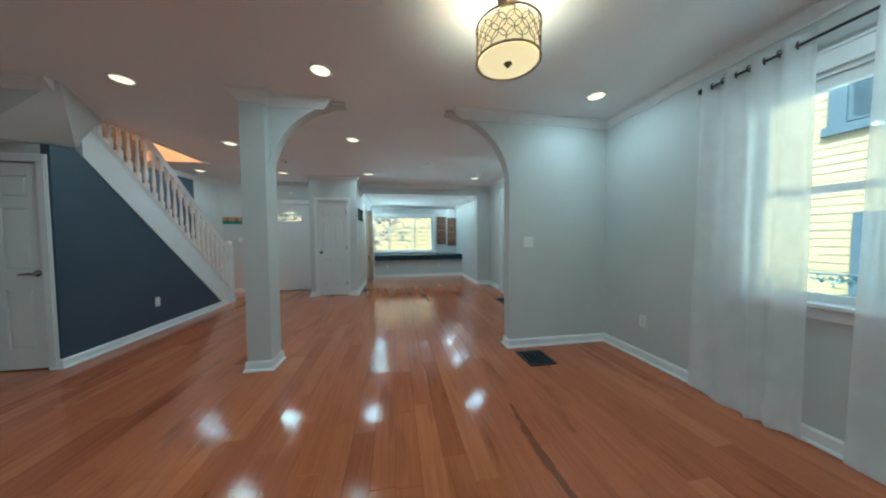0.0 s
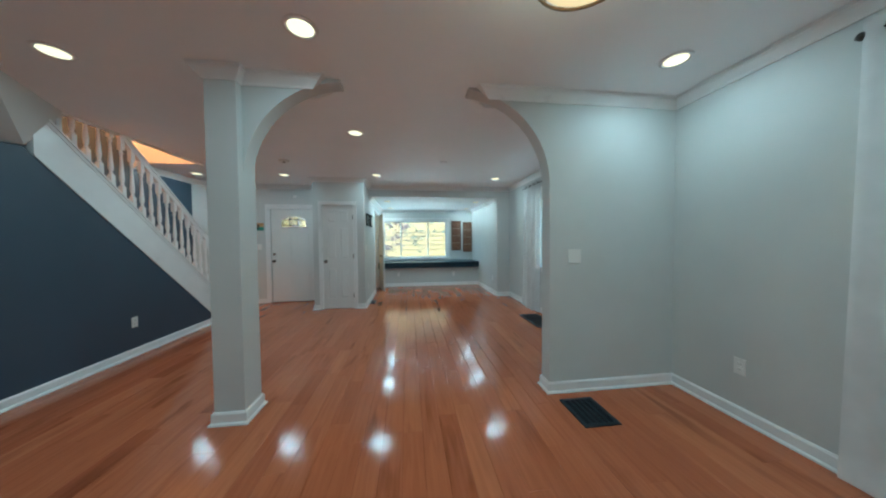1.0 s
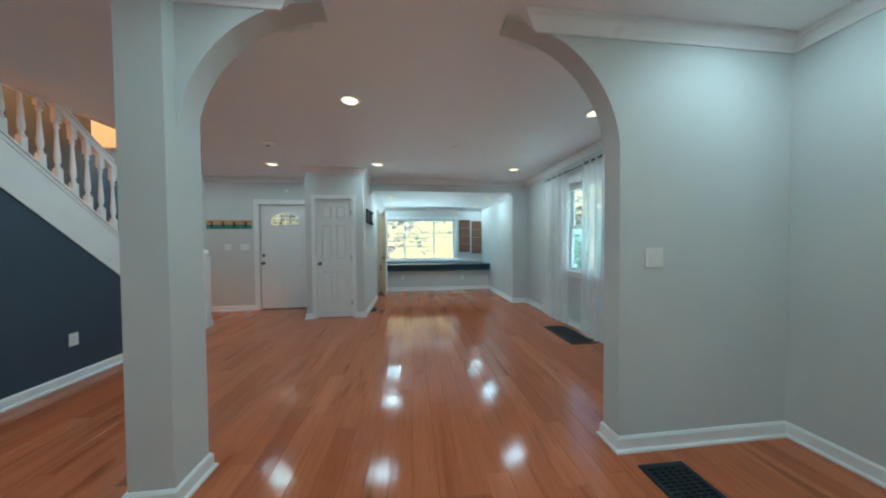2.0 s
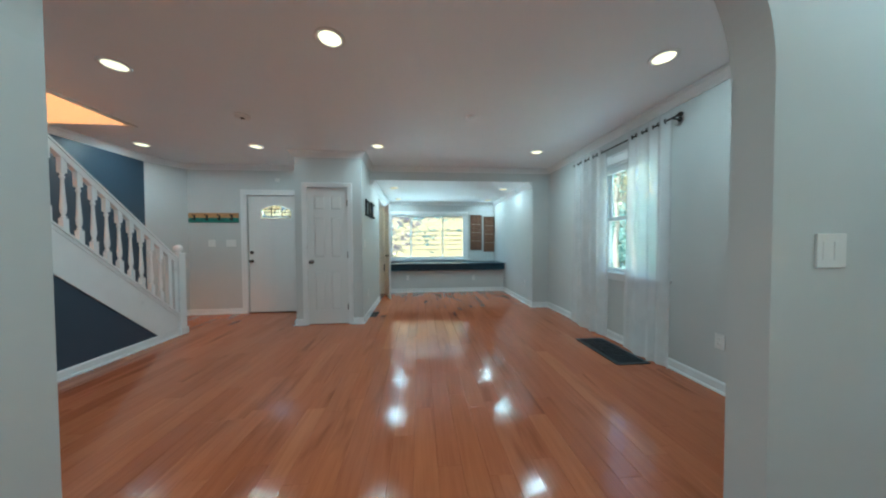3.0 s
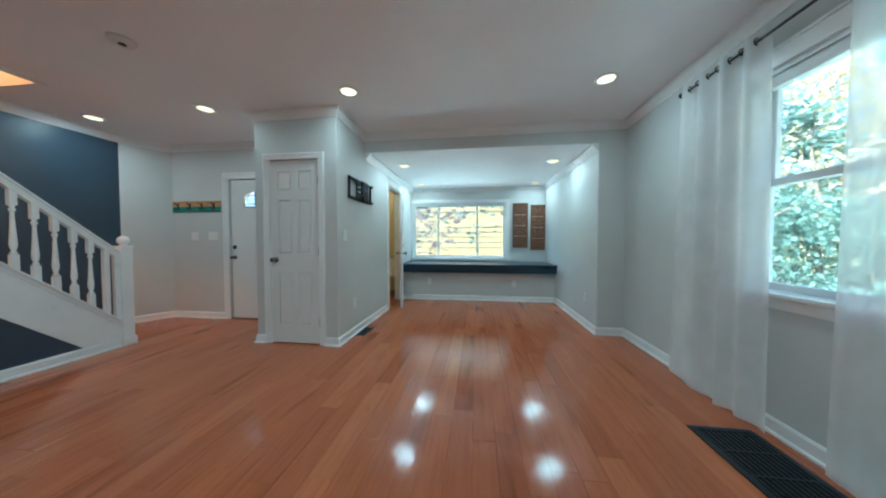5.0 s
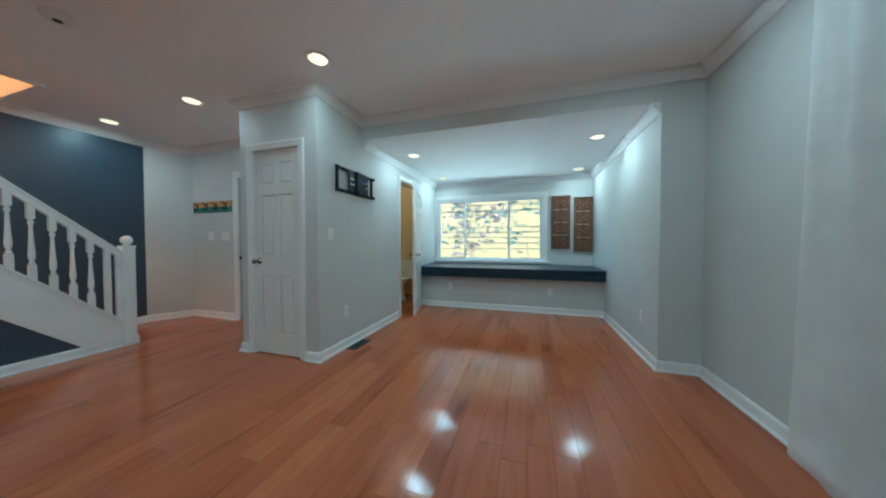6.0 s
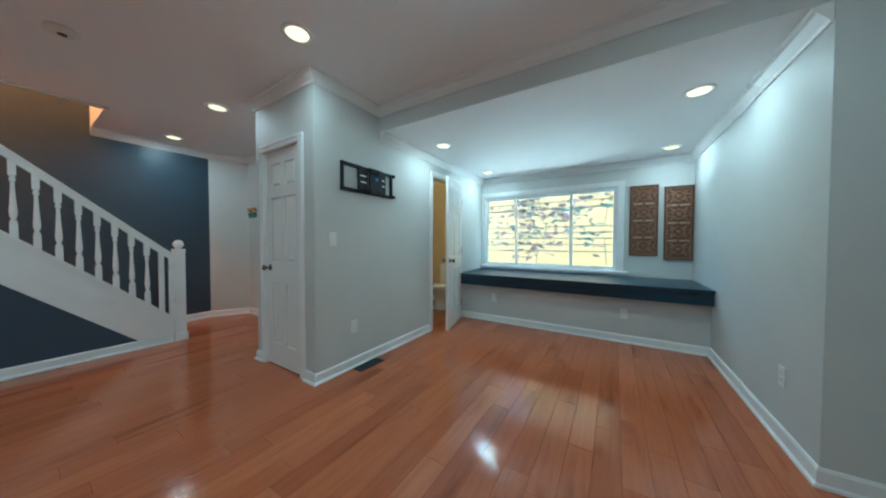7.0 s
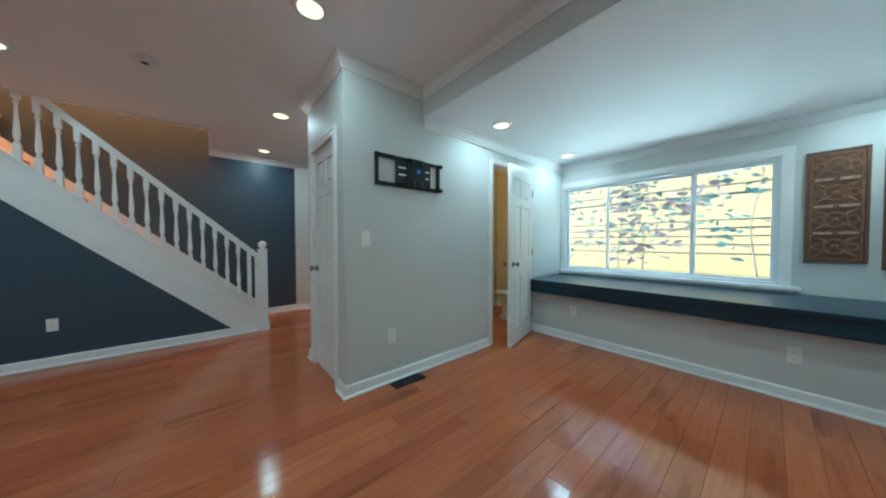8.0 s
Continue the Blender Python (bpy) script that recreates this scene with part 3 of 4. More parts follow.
def hung_window(name, y0, y1, z0, z1, said):
    """A double-hung window in the east wall, built facing -y and turned to face -x."""
    w, h = y1 - y0, z1 - z0
    win = thing(name, (XR, y1, z0), said, "window", kind="structure", rz=-90)
    bm = bmesh.new()
    for a, b in ((-0.075, 0.0), (w, w + 0.075)):
        box(bm, a, b, -0.018, 0, -0.005, h, bev=0.004)
    box(bm, -0.085, w + 0.085, -0.022, 0, h, h + 0.1, bev=0.004)
    box(bm, -0.09, w + 0.09, -0.03, 0, h + 0.1, h + 0.118, bev=0.003)
    part("casing", bm, TRIM, win)
    part("window_sill", boxed(-0.15, w + 0.15, -0.05, 0.09, -0.028, -0.002, bev=0.005), TRIM, win)
    part("apron", boxed(-0.075, w + 0.075, -0.016, 0, -0.098, -0.028, bev=0.004), TRIM, win)
    bm = boxed(0, 0.03, 0.0, 0.14, 0, h)
    box(bm, w - 0.03, w, 0.0, 0.14, 0, h)
    box(bm, 0.03, w - 0.03, 0.0, 0.14, h - 0.03, h)
    part("window_frame", bm, VINYL, win)
    part("blind_headrail", boxed(0.035, w - 0.035, 0.015, 0.055, h - 0.1, h - 0.032, bev=0.004), VINYL, win, "white headrail of a raised blind")
    sash(win, 0.03, w - 0.03, h * 0.5 - 0.02, h - 0.03, 0.095)
    sash(win, 0.03, w - 0.03, 0.0, h * 0.5 + 0.025, 0.06)
    return win


hung_window("window_1", *WIN1, "white double-hung window behind sheer curtains, neighbouring clapboard outside")
hung_window("window_2", *WIN2, "white double-hung window behind sheer curtains, garden trees outside")

win = thing("window_3", (BAYW[0], YW, BAYW[2]), "wide white three-part bay window above the ledge", "window", kind="structure")
w, h = BAYW[1] - BAYW[0], BAYW[3] - BAYW[2]
bm = boxed(w, w + 0.075, -0.018, 0, -0.005, h, bev=0.004)
box(bm, -0.04, 0, -0.018, 0, -0.005, h, bev=0.004)
box(bm, -0.04, w + 0.08, -0.022, 0, h, h + 0.075, bev=0.004)
part("casing", bm, TRIM, win)
part("window_sill", boxed(-0.041, w + 0.13, -0.065, 0.05, -0.04, -0.002, bev=0.006), TRIM, win)
part("apron", boxed(-0.04, w + 0.09, -0.016, 0, -0.105, -0.04, bev=0.003), TRIM, win)
bm = boxed(0, 0.025, 0, 0.13, 0, h)
box(bm, w - 0.025, w, 0, 0.13, 0, h)
box(bm, 0.025, w - 0.025, 0, 0.13, h - 0.025, h)
box(bm, 0.025, w - 0.025, 0, 0.13, 0, 0.02)
part("window_frame", bm, VINYL, win)
x1, x2 = 0.577, 1.459
sash(win, 0.025, x1 + 0.02, 0.02, h - 0.025, 0.05, rail=0.03)
sash(win, x1 - 0.02, x2 + 0.02, 0.02, h - 0.025, 0.082, rail=0.03)
sash(win, x2 - 0.02, w - 0.025, 0.02, h - 0.025, 0.05, rail=0.03)


# ---------------------------------------------------------------- stairs
st = thing("staircase", (0, 0, 0), "white painted staircase with oak treads rising to the upper floor", "staircase", kind="structure")
XO = XS + 0.012
part("stringer", prism(bmesh.new(), [(5.59, 0.094), (5.59, z_top(5.59)), (3.1, z_top(3.1)), (3.1, z_low(3.1)), (5.275, 0.094)], "x", XS - 0.04, XO), TRIM, st, "white closed stringer board")
part("stringer_cap", prism(bmesh.new(), [(5.585, z_top(5.585)), (5.585, z_top(5.585) + 0.022), (3.1, z_top(3.1) + 0.022), (3.1, z_top(3.1))], "x", XS - 0.055, XO + 0.012), TRIM, st)
part("stringer_bead", prism(bmesh.new(), [(5.585, z_top(5.585) - 0.045), (5.585, z_top(5.585) - 0.03), (3.1, z_top(3.1) - 0.03), (3.1, z_top(3.1) - 0.045)], "x", XO, XO + 0.006), TRIM, st)
part("wall_stringer", prism(bmesh.new(), [(5.63, 0.0), (5.63, z_top(5.63) + 0.05), (3.2, z_top(3.2) + 0.05), (3.2, z_low(3.2)), (5.33, 0.0)], "x", XL, XL + 0.02), TRIM, st)
RISE, RUN, Y0 = 0.19, 0.2, 5.53
for i in range(12):
    ya, z = Y0 - RUN * i, RISE * (i + 1)
    part("riser", boxed(XL + 0.02, XS - 0.04, ya - 0.018, ya, z - RISE, z - 0.03), TRIM, st)
    part("tread", boxed(XL + 0.02, XS - 0.04, ya - RUN - 0.018, ya + 0.025, z - 0.03, z, bev=0.006), TREAD, st, "oak tread")
XM = XS - 0.022
part("handrail", prism(bmesh.new(), [(5.59, z_rail(5.59) - 0.075), (5.59, z_rail(5.59)), (3.22, z_rail(3.22)), (3.22, z_rail(3.22) - 0.075)], "x", XM - 0.026, XM + 0.026), TRIM, st)
part("rail_cap", prism(bmesh.new(), [(5.59, z_rail(5.59) - 0.012), (5.59, z_rail(5.59) + 0.012), (3.22, z_rail(3.22) + 0.012), (3.22, z_rail(3.22) - 0.012)], "x", XM - 0.036, XM + 0.036), TRIM, st)


def baluster_mesh(h, turned=True):
    bm, s = bmesh.new(), 0.0215
    if not turned:
        return box(bm, -s, s, -s, s, -0.03, h + 0.02, bev=0.002)
    box(bm, -s, s, -s, s, -0.03, 0.13, bev=0.003)
    box(bm, -s, s, -s, s, h - 0.12, h + 0.02, bev=0.003)
    a, b = 0.13, h - 0.12
    L = b - a
    prof = [(0.013, 0.0), (0.02, 0.02), (0.021, 0.04), (0.013, 0.055), (0.012, 0.07), (0.02, 0.15), (0.0225, 0.24), (0.019, 0.36), (0.0145, 0.6), (0.0115, 0.82), (0.0115, 0.87), (0.019, 0.9), (0.019, 0.93), (0.012, 0.95), (0.017, 1.0)]
    lathe(bm, [(r, a + u * L) for r, u in prof], 12)
    return bm


H_BAL = z_rail(5.0) - 0.075 - z_top(5.0) - 0.022
first = None
for i in range(19):
    y = 5.36 - 0.1145 * i
    if first is None:
        first = part("baluster", baluster_mesh(H_BAL), TRIM, st, "white turned baluster", at=(XM, y, z_top(y) + 0.022))
    else:
        o = first.copy()
        scene.collection.objects.link(o)
        o.location = (XM, y, z_top(y) + 0.022)
for y in (5.474, 5.556):
    part("baluster", baluster_mesh(H_BAL, False), TRIM, st, "plain square white baluster", at=(XM, y, z_top(y) + 0.022))
bm = boxed(XM - 0.05, XM + 0.05, 5.575, 5.675, 0, 1.085, bev=0.005)
box(bm, XM - 0.062, XM + 0.062, 5.563, 5.687, 0, 0.09, bev=0.005)
box(bm, XM - 0.056, XM + 0.056, 5.569, 5.681, 1.075, 1.1, bev=0.006)
newel = part("newel_post", bm, TRIM, st, "square white newel post")
bm = lathe(bmesh.new(), [(0.02, 1.095), (0.03, 1.102), (0.03, 1.11), (0.018, 1.118)] + [(0.05 * math.sin(a), 1.158 - 0.05 * math.cos(a)) for a in np.linspace(0.45, 3.0, 12)], 20, (XM, 5.625, 0))
part("ball_finial", bm, TRIM, newel, "white ball finial")
lamp = new("upstairs_lamp_light", bpy.data.lights.new("upstairs_lamp_light", "POINT"))
lamp.data.energy, lamp.data.color, lamp.data.shadow_soft_size = UPSTAIRS, (1.0, 0.3, 0.08), 0.12
lamp.location = (-4.0, 4.0, 3.9)
tagged(lamp, "warm lamp upstairs beyond the stairwell", "lamp")


# ---------------------------------------------------------------- ceiling lamps and fittings
def recessed(at):
    o = thing("recessed_light", at, "round white recessed ceiling light, lit", "ceiling light", "recessed ceiling lights")
    part("trim_ring", lathe(bmesh.new(), [(0.072, 0.0), (0.098, 0.0), (0.096, -0.006), (0.086, -0.009), (0.072, -0.006)], 32, hollow=True), TRIM, o)
    part("lens", lathe(bmesh.new(), [(0.0705, -0.002), (0.07, -0.007), (0.05, -0.0085), (0.01, -0.009)], 32), LENS, o, "glowing warm lens")
    disc = new("lamp_light", bpy.data.lights.new("lamp_light", "AREA"))
    disc.data.shape, disc.data.size, disc.data.energy, disc.data.color = "DISK", 0.13, LAMP, (1.0, 0.93, 0.8)
    disc.location, disc.parent = (0, 0, -0.011), o
    return o


# Last six (y 0.4, -1.2) are unseen, added to brighten the dining end.
spots = [(-0.957, 5.571), (1.377, 5.663), (-2.639, 5.701), (-4.124, 5.73), (-0.963, 3.544), (1.409, 3.549), (-2.66, 3.947), (-0.979, 1.993), (-2.627, 2.378), (1.479, 2.0), (-1.0, 0.4), (-2.65, 0.4), (1.465, 0.4), (-1.0, -1.2), (-2.65, -1.2), (1.465, -1.2)]
one = recessed((*spots[0], H))
for x, y in spots[1:]:
    copy_thing(one, pose(x, y, H))
for x, y in ((-0.888, 7.29), (1.37, 7.31), (-0.918, 8.72), (1.41, 8.77)):
    copy_thing(one, pose(x, y, HB))

o = thing("smoke_detector", (-2.235, 4.74, H), "round white ceiling smoke detector with a dark grille", "smoke detector")
part("body", lathe(bmesh.new(), [(0.075, 0), (0.075, -0.012), (0.066, -0.024), (0.03, -0.03)], 28), PLATE, o)
bm = lathe(bmesh.new(), [(0.022, -0.028), (0.021, -0.033), (0.008, -0.034)], 20)
part("grille", bm, SLOT, o, "dark sensor grille")
o = thing("ceiling_cap", (0.185, 4.61, H), "round white blank cover on the ceiling", "ceiling cover")
part("disc", lathe(bmesh.new(), [(0.06, 0), (0.06, -0.005), (0.052, -0.01), (0.01, -0.011)], 28), CEIL, o)

# drum pendant
PX, PY, PR, ZB, ZT = 0.222, 1.125, 0.18, 2.215, 2.395
o = thing("drum_light", (PX, PY, 0), "drum ceiling light with bronze circle lattice, lit", "ceiling light")
part("shade", lathe(bmesh.new(), [(PR - 0.016, ZB + 0.006), (PR - 0.016, ZT - 0.004), (PR - 0.02, ZT - 0.004), (PR - 0.02, ZB + 0.006)], 40, hollow=True), SHADE, o, "glowing cream fabric drum")
part("diffuser", lathe(bmesh.new(), [(PR - 0.018, ZB + 0.004), (PR - 0.02, ZB - 0.001), (0.08, ZB - 0.004), (0.01, ZB - 0.005)], 40), SHADE, o, "glowing round diffuser")
for z, nm in ((ZB + 0.002, "bottom_ring"), (ZT, "top_ring")):
    part(nm, lathe(bmesh.new(), [(PR - 0.008, z - 0.004), (PR, z - 0.004), (PR, z + 0.004), (PR - 0.008, z + 0.004)], 48, hollow=True), BRONZE, o, "bronze hoop")
bm = bmesh.new()
NC = 14
cr = math.pi * PR / NC
for row in range(4):
    for k in range(NC):
        a0 = 2 * math.pi * (k + 0.5 * (row % 2)) / NC
        zc = ZB + 0.03 + row * 0.04
        ring = []
        for s in range(18):
            u = 2 * math.pi * s / 18
            a = a0 + cr * math.cos(u) / PR
            ring.append(((PR - 0.006) * math.cos(a), (PR - 0.006) * math.sin(a), min(ZT - 0.002, max(ZB + 0.004, zc + cr * math.sin(u)))))
        tube(bm, ring, 0.002, 5, True)
part("lattice", bm, BRONZE, o, "bronze lattice of interlocking circles")
part("finial", lathe(bmesh.new(), [(0.022, ZB - 0.003), (0.024, ZB - 0.01), (0.012, ZB - 0.016), (0.008, ZB - 0.026), (0.004, ZB - 0.03)], 18), BRONZE, o, "bronze finial")
part("stem", lathe(bmesh.new(), [(0.009, ZB), (0.009, H - 0.02), (0.06, H - 0.018), (0.062, H - 0.001)], 18), BRONZE, o)

bulb = new("bulb", bpy.data.lights.new("bulb", "POINT"))
bulb.data.energy, bulb.data.color, bulb.data.shadow_soft_size = 1.3, (1.0, 0.82, 0.56), 0.04
bulb.location, bulb.parent = (0, 0, ZT - 0.05), o

# bathroom lamp and toilet
o = thing("bathroom_light", (-1.95, 8.1, H), "round glowing bathroom ceiling light", "ceiling light")
part("globe", lathe(bmesh.new(), [(0.1, 0), (0.13, -0.03), (0.12, -0.07), (0.06, -0.1), (0.01, -0.105)], 24), glowing("lit globe", (1.0, 0.72, 0.38), BATH), o)
TX, TY = -1.78, 8.62
o = thing("toilet", (TX, TY, 0), "white porcelain toilet with its lid down", "toilet")
part("pedestal", lathe(bmesh.new(), [(0.13, 0), (0.135, 0.02), (0.1, 0.08), (0.095, 0.2), (0.13, 0.3), (0.17, 0.36), (0.175, 0.39)], 20), PORCELAIN, o)
bm = lathe(bmesh.new(), [(0.18, 0.392), (0.19, 0.4), (0.19, 0.425), (0.17, 0.435), (0.02, 0.437)], 24)
bmesh.ops.scale(bm, vec=(1.0, 1.22, 1.0), verts=bm.verts)
part("seat_lid", bm, PORCELAIN, o)
part("tank", boxed(-0.21, 0.21, 0.32, 0.52, 0.38, 0.74, bev=0.02), PORCELAIN, o)
part("tank_lid", boxed(-0.22, 0.22, 0.31, 0.53, 0.742, 0.775, bev=0.008), PORCELAIN, o)

# ---------------------------------------------------------------- window ledge and carved panels
o = thing("window_ledge", (0, 0, 0), "dark navy stained wooden ledge under the bay window", "ledge")
part("top", boxed(XC + 0.002, XB - 0.002, 8.262, YW - 0.002, 0.678, 0.706, bev=0.003), LEDGE, o)
part("fascia", boxed(XC + 0.004, XB - 0.004, 8.285, 8.31, 0.542, 0.678, bev=0.003), LEDGE, o)
part("soffit_board", boxed(XC + 0.004, XB - 0.004, 8.31, YK + 0.08, 0.562, 0.576), LEDGE, o)


def carved(x0, x1, z0, z1):
    w, h = x1 - x0, z1 - z0
    o = thing("carved_panel", (x0, YW - 0.001, z0), "tall carved brown wood wall panel with four-petal tiles", "wall panel", "carved wall panels")
    part("backing", boxed(0.01, w - 0.01, -0.012, 0, 0.01, h - 0.01), CARVED_DARK, o)
    bm = bmesh.new()
    for a in ((0, 0.02, 0, h), (w - 0.02, w, 0, h), (0.02, w - 0.02, 0, 0.02), (0.02, w - 0.02, h - 0.02, h)):
        box(bm, a[0], a[1], -0.03, -0.001, a[2], a[3], bev=0.004)
    part("frame", bm, CARVED_DARK, o, "plain dark wooden edge")
    n = 4
    th = (h - 0.04) / n
    for k in range(n):
        cz, cx = 0.02 + th * (k + 0.5), w / 2
        bm = bmesh.new()
        hw, hh = (w - 0.05) / 2, th / 2 - 0.006
        for a in ((-hw, -hw + 0.012, -hh, hh), (hw - 0.012, hw, -hh, hh), (-hw, hw, -hh, -hh + 0.01), (-hw, hw, hh - 0.01, hh)):
            box(bm, cx + a[0], cx + a[1], -0.022, -0.01, cz + a[2], cz + a[3], bev=0.003)
        for sx, sz in ((1, 1), (1, -1), (-1, 1), (-1, -1)):
            a = Vector((cx + sx * 0.014, 0, cz + sz * 0.012))
            b = Vector((cx + sx * (hw - 0.014), 0, cz + sz * (hh - 0.012)))
            dd = b - a
            nn = Vector((-dd.z, 0, dd.x)).normalized() * 0.02
            mid = (a + b) / 2
            outline = [a, mid + nn, b, mid - nn]
            lo = [bm.verts.new((p.x, -0.011, p.z)) for p in outline]
            top = bm.verts.new((mid.x, -0.026, mid.z))
            for q in range(4):
                bm.faces.new((lo[q], lo[(q + 1) % 4], top))
            bm.faces.new(lo[::-1])
        tube(bm, [(cx + 0.062 * math.cos(u), -0.016, cz + 0.062 * math.sin(u)) for u in np.linspace(0, 2 * math.pi, 21)[:-1]], 0.008, 6, True)
        lathe(bm, [(0.022, -0.01), (0.02, -0.024), (0.01, -0.032), (0.003, -0.034)], 12, (cx, 0, cz), "y")
        for sx in (-1, 1):
            tube(bm, [(cx + sx * (0.085 + 0.03 * math.cos(u)), -0.014, cz + 0.03 * math.sin(u)) for u in np.linspace(0, 2 * math.pi, 13)[:-1]], 0.006, 5, True)
        t = part("tile", bm, CARVED, o)
        if k:
            for sx in (-1, 1):
                part("carved_bar", boxed(cx + sx * 0.065 - 0.048, cx + sx * 0.065 + 0.048, -0.032, -0.008, cz - hh - 0.014, cz - hh + 0.004, bev=0.004), BAR_PALE, t, "raised bar coloured pale as a highlight")


carved(1.022, 1.342, 1.005, 1.975)
carved(1.402, 1.705, 0.957, 1.933)

# ---------------------------------------------------------------- wall mount for a screen
o = thing("screen_mount", (XC, 6.115, 1.668), "black steel wall mount for a screen, empty", "wall mount")
for z in (0.006, 0.235):
    bm = boxed(0.001, 0.018, 0, 0.66, z - 0.017, z + 0.017, bev=0.002)
    box(bm, 0.018, 0.022, 0, 0.66, z + 0.006, z + 0.014)
    part("rail", bm, STEEL, o)
for y in (0.0, 0.635):
    part("end_bar", boxed(0.002, 0.026, y, y + 0.025, -0.01, 0.252, bev=0.002), STEEL, o)
for y in (0.18, 0.425):
    bm = boxed(0.02, 0.034, y, y + 0.12, 0.02, 0.222, bev=0.003)
    part("arm_plate", bm, STEEL, o)
    for z in (0.09, 0.15):
        part("slot", boxed(0.0335, 0.0352, y + 0.025, y + 0.1, z, z + 0.011), PLATE, o, "slot showing the pale wall")
bm = boxed(0.034, 0.05, 0.305, 0.475, -0.006, 0.247, bev=0.004)
box(bm, 0.046, 0.056, 0.325, 0.46, 0.0, 0.05, bev=0.003)
box(bm, 0.046, 0.056, 0.325, 0.46, 0.195, 0.242, bev=0.003)
part("centre_plate", bm, STEEL, o)
for z in (0.012, 0.038, 0.207, 0.23):
    for y in (0.345, 0.44):
        part("bolt", lathe(bmesh.new(), [(0.007, 0.052), (0.007, 0.062), (0.004, 0.063)], 8, (0, y, z), "x"), NICKEL, o)
part("level", lathe(bmesh.new(), [(0.02, 0.048), (0.02, 0.055), (0.008, 0.056)], 14, (0, 0.392, 0.14), "x"), BLUE, o, "small blue bubble level")
for z in (0.01, 0.235):
    part("hook", boxed(0.012, 0.045, 0.655, 0.682, z - 0.018, z + 0.014, bev=0.003), STEEL, o)

# ---------------------------------------------------------------- coat rack
o = thing("coat_rack", (-4.292, YE, 1.582), "weathered wooden coat rack with a teal lower half and four hooks", "coat rack")
part("upper_board", boxed(0, 0.80, -0.02, -0.001, 0.081, 0.162, bev=0.003), RAW, o, "bare weathered board")
part("lower_board", boxed(0, 0.80, -0.019, -0.001, 0, 0.08, bev=0.003), TEAL, o, "worn teal painted board")
for x in (0.1, 0.3, 0.5, 0.7):
    bm = boxed(x - 0.012, x + 0.012, -0.025, -0.019, 0.035, 0.13, bev=0.002)
    tube(bm, [(x, -0.024, 0.05), (x, -0.05, 0.036), (x, -0.064, 0.052), (x, -0.062, 0.074)], 0.0065, 8)
    tube(bm, [(x, -0.024, 0.105), (x, -0.06, 0.118), (x, -0.075, 0.14)], 0.0065, 8)
    part("coat_hook", bm, STEEL, o, "black iron hook")


# ---------------------------------------------------------------- plates on the walls
def plate(at, rz, gangs=1, kind_of="outlet"):
    """An outlet or switch plate, built facing -y."""
    w = 0.072 + 0.046 * (gangs - 1)
    nm = "wall_outlet" if kind_of == "outlet" else "light_switch"
    said = "white duplex outlet plate on the wall" if kind_of == "outlet" else ("white light switch plate on the wall" if gangs == 1 else "wide white multi-gang switch plate on the wall")
    o = thing(nm, at, said, "outlet" if kind_of == "outlet" else "light switch", rz=rz)
    part("plate", boxed(-w / 2, w / 2, -0.007, -0.0005, -0.06, 0.06, bev=0.003), PLATE, o)
    for g in range(gangs):
        cx = (g - (gangs - 1) / 2) * 0.046
        if kind_of == "outlet":
            for z in (-0.02, 0.02):
                part("socket", boxed(cx - 0.016, cx + 0.016, -0.0095, -0.006, z - 0.014, z + 0.014, bev=0.003), PLATE, o)
                for dx in (-0.006, 0.006):
                    part("slit", boxed(cx + dx - 0.0012, cx + dx + 0.0012, -0.0099, -0.009, z - 0.004, z + 0.006), SLOT, o)
        else:
            part("rocker", boxed(cx - 0.015, cx + 0.015, -0.009, -0.006, -0.032, 0.032, bev=0.001), PLATE, o)
    return o


plate((XR, 1.975, 0.39), -90)
plate((XR, 3.645, 0.41), -90)
plate((1.05, YA, 1.185), 0, 2, "switch")
plate((XS, 3.917, 0.40), 90)
plate((XC, 6.035, 1.214), 90, 1, "switch")
plate((XC, 6.26, 0.39), 90)
plate((-0.68, YK, 0.36), 0)
plate((0.952, YK, 0.341), 0)
plate((XB, 6.968, 0.388), -90)
plate((-3.934, YE, 1.229), 0, 2, "switch")
plate((-3.624, YE, 1.229), 0, 3, "switch")
o = thing("door_chime", (-2.842, YE, 2.32), "small white sensor box on the wall over the door", "sensor")
part("case", boxed(-0.035, 0.035, -0.022, -0.001, -0.03, 0.03, bev=0.005), PLATE, o)


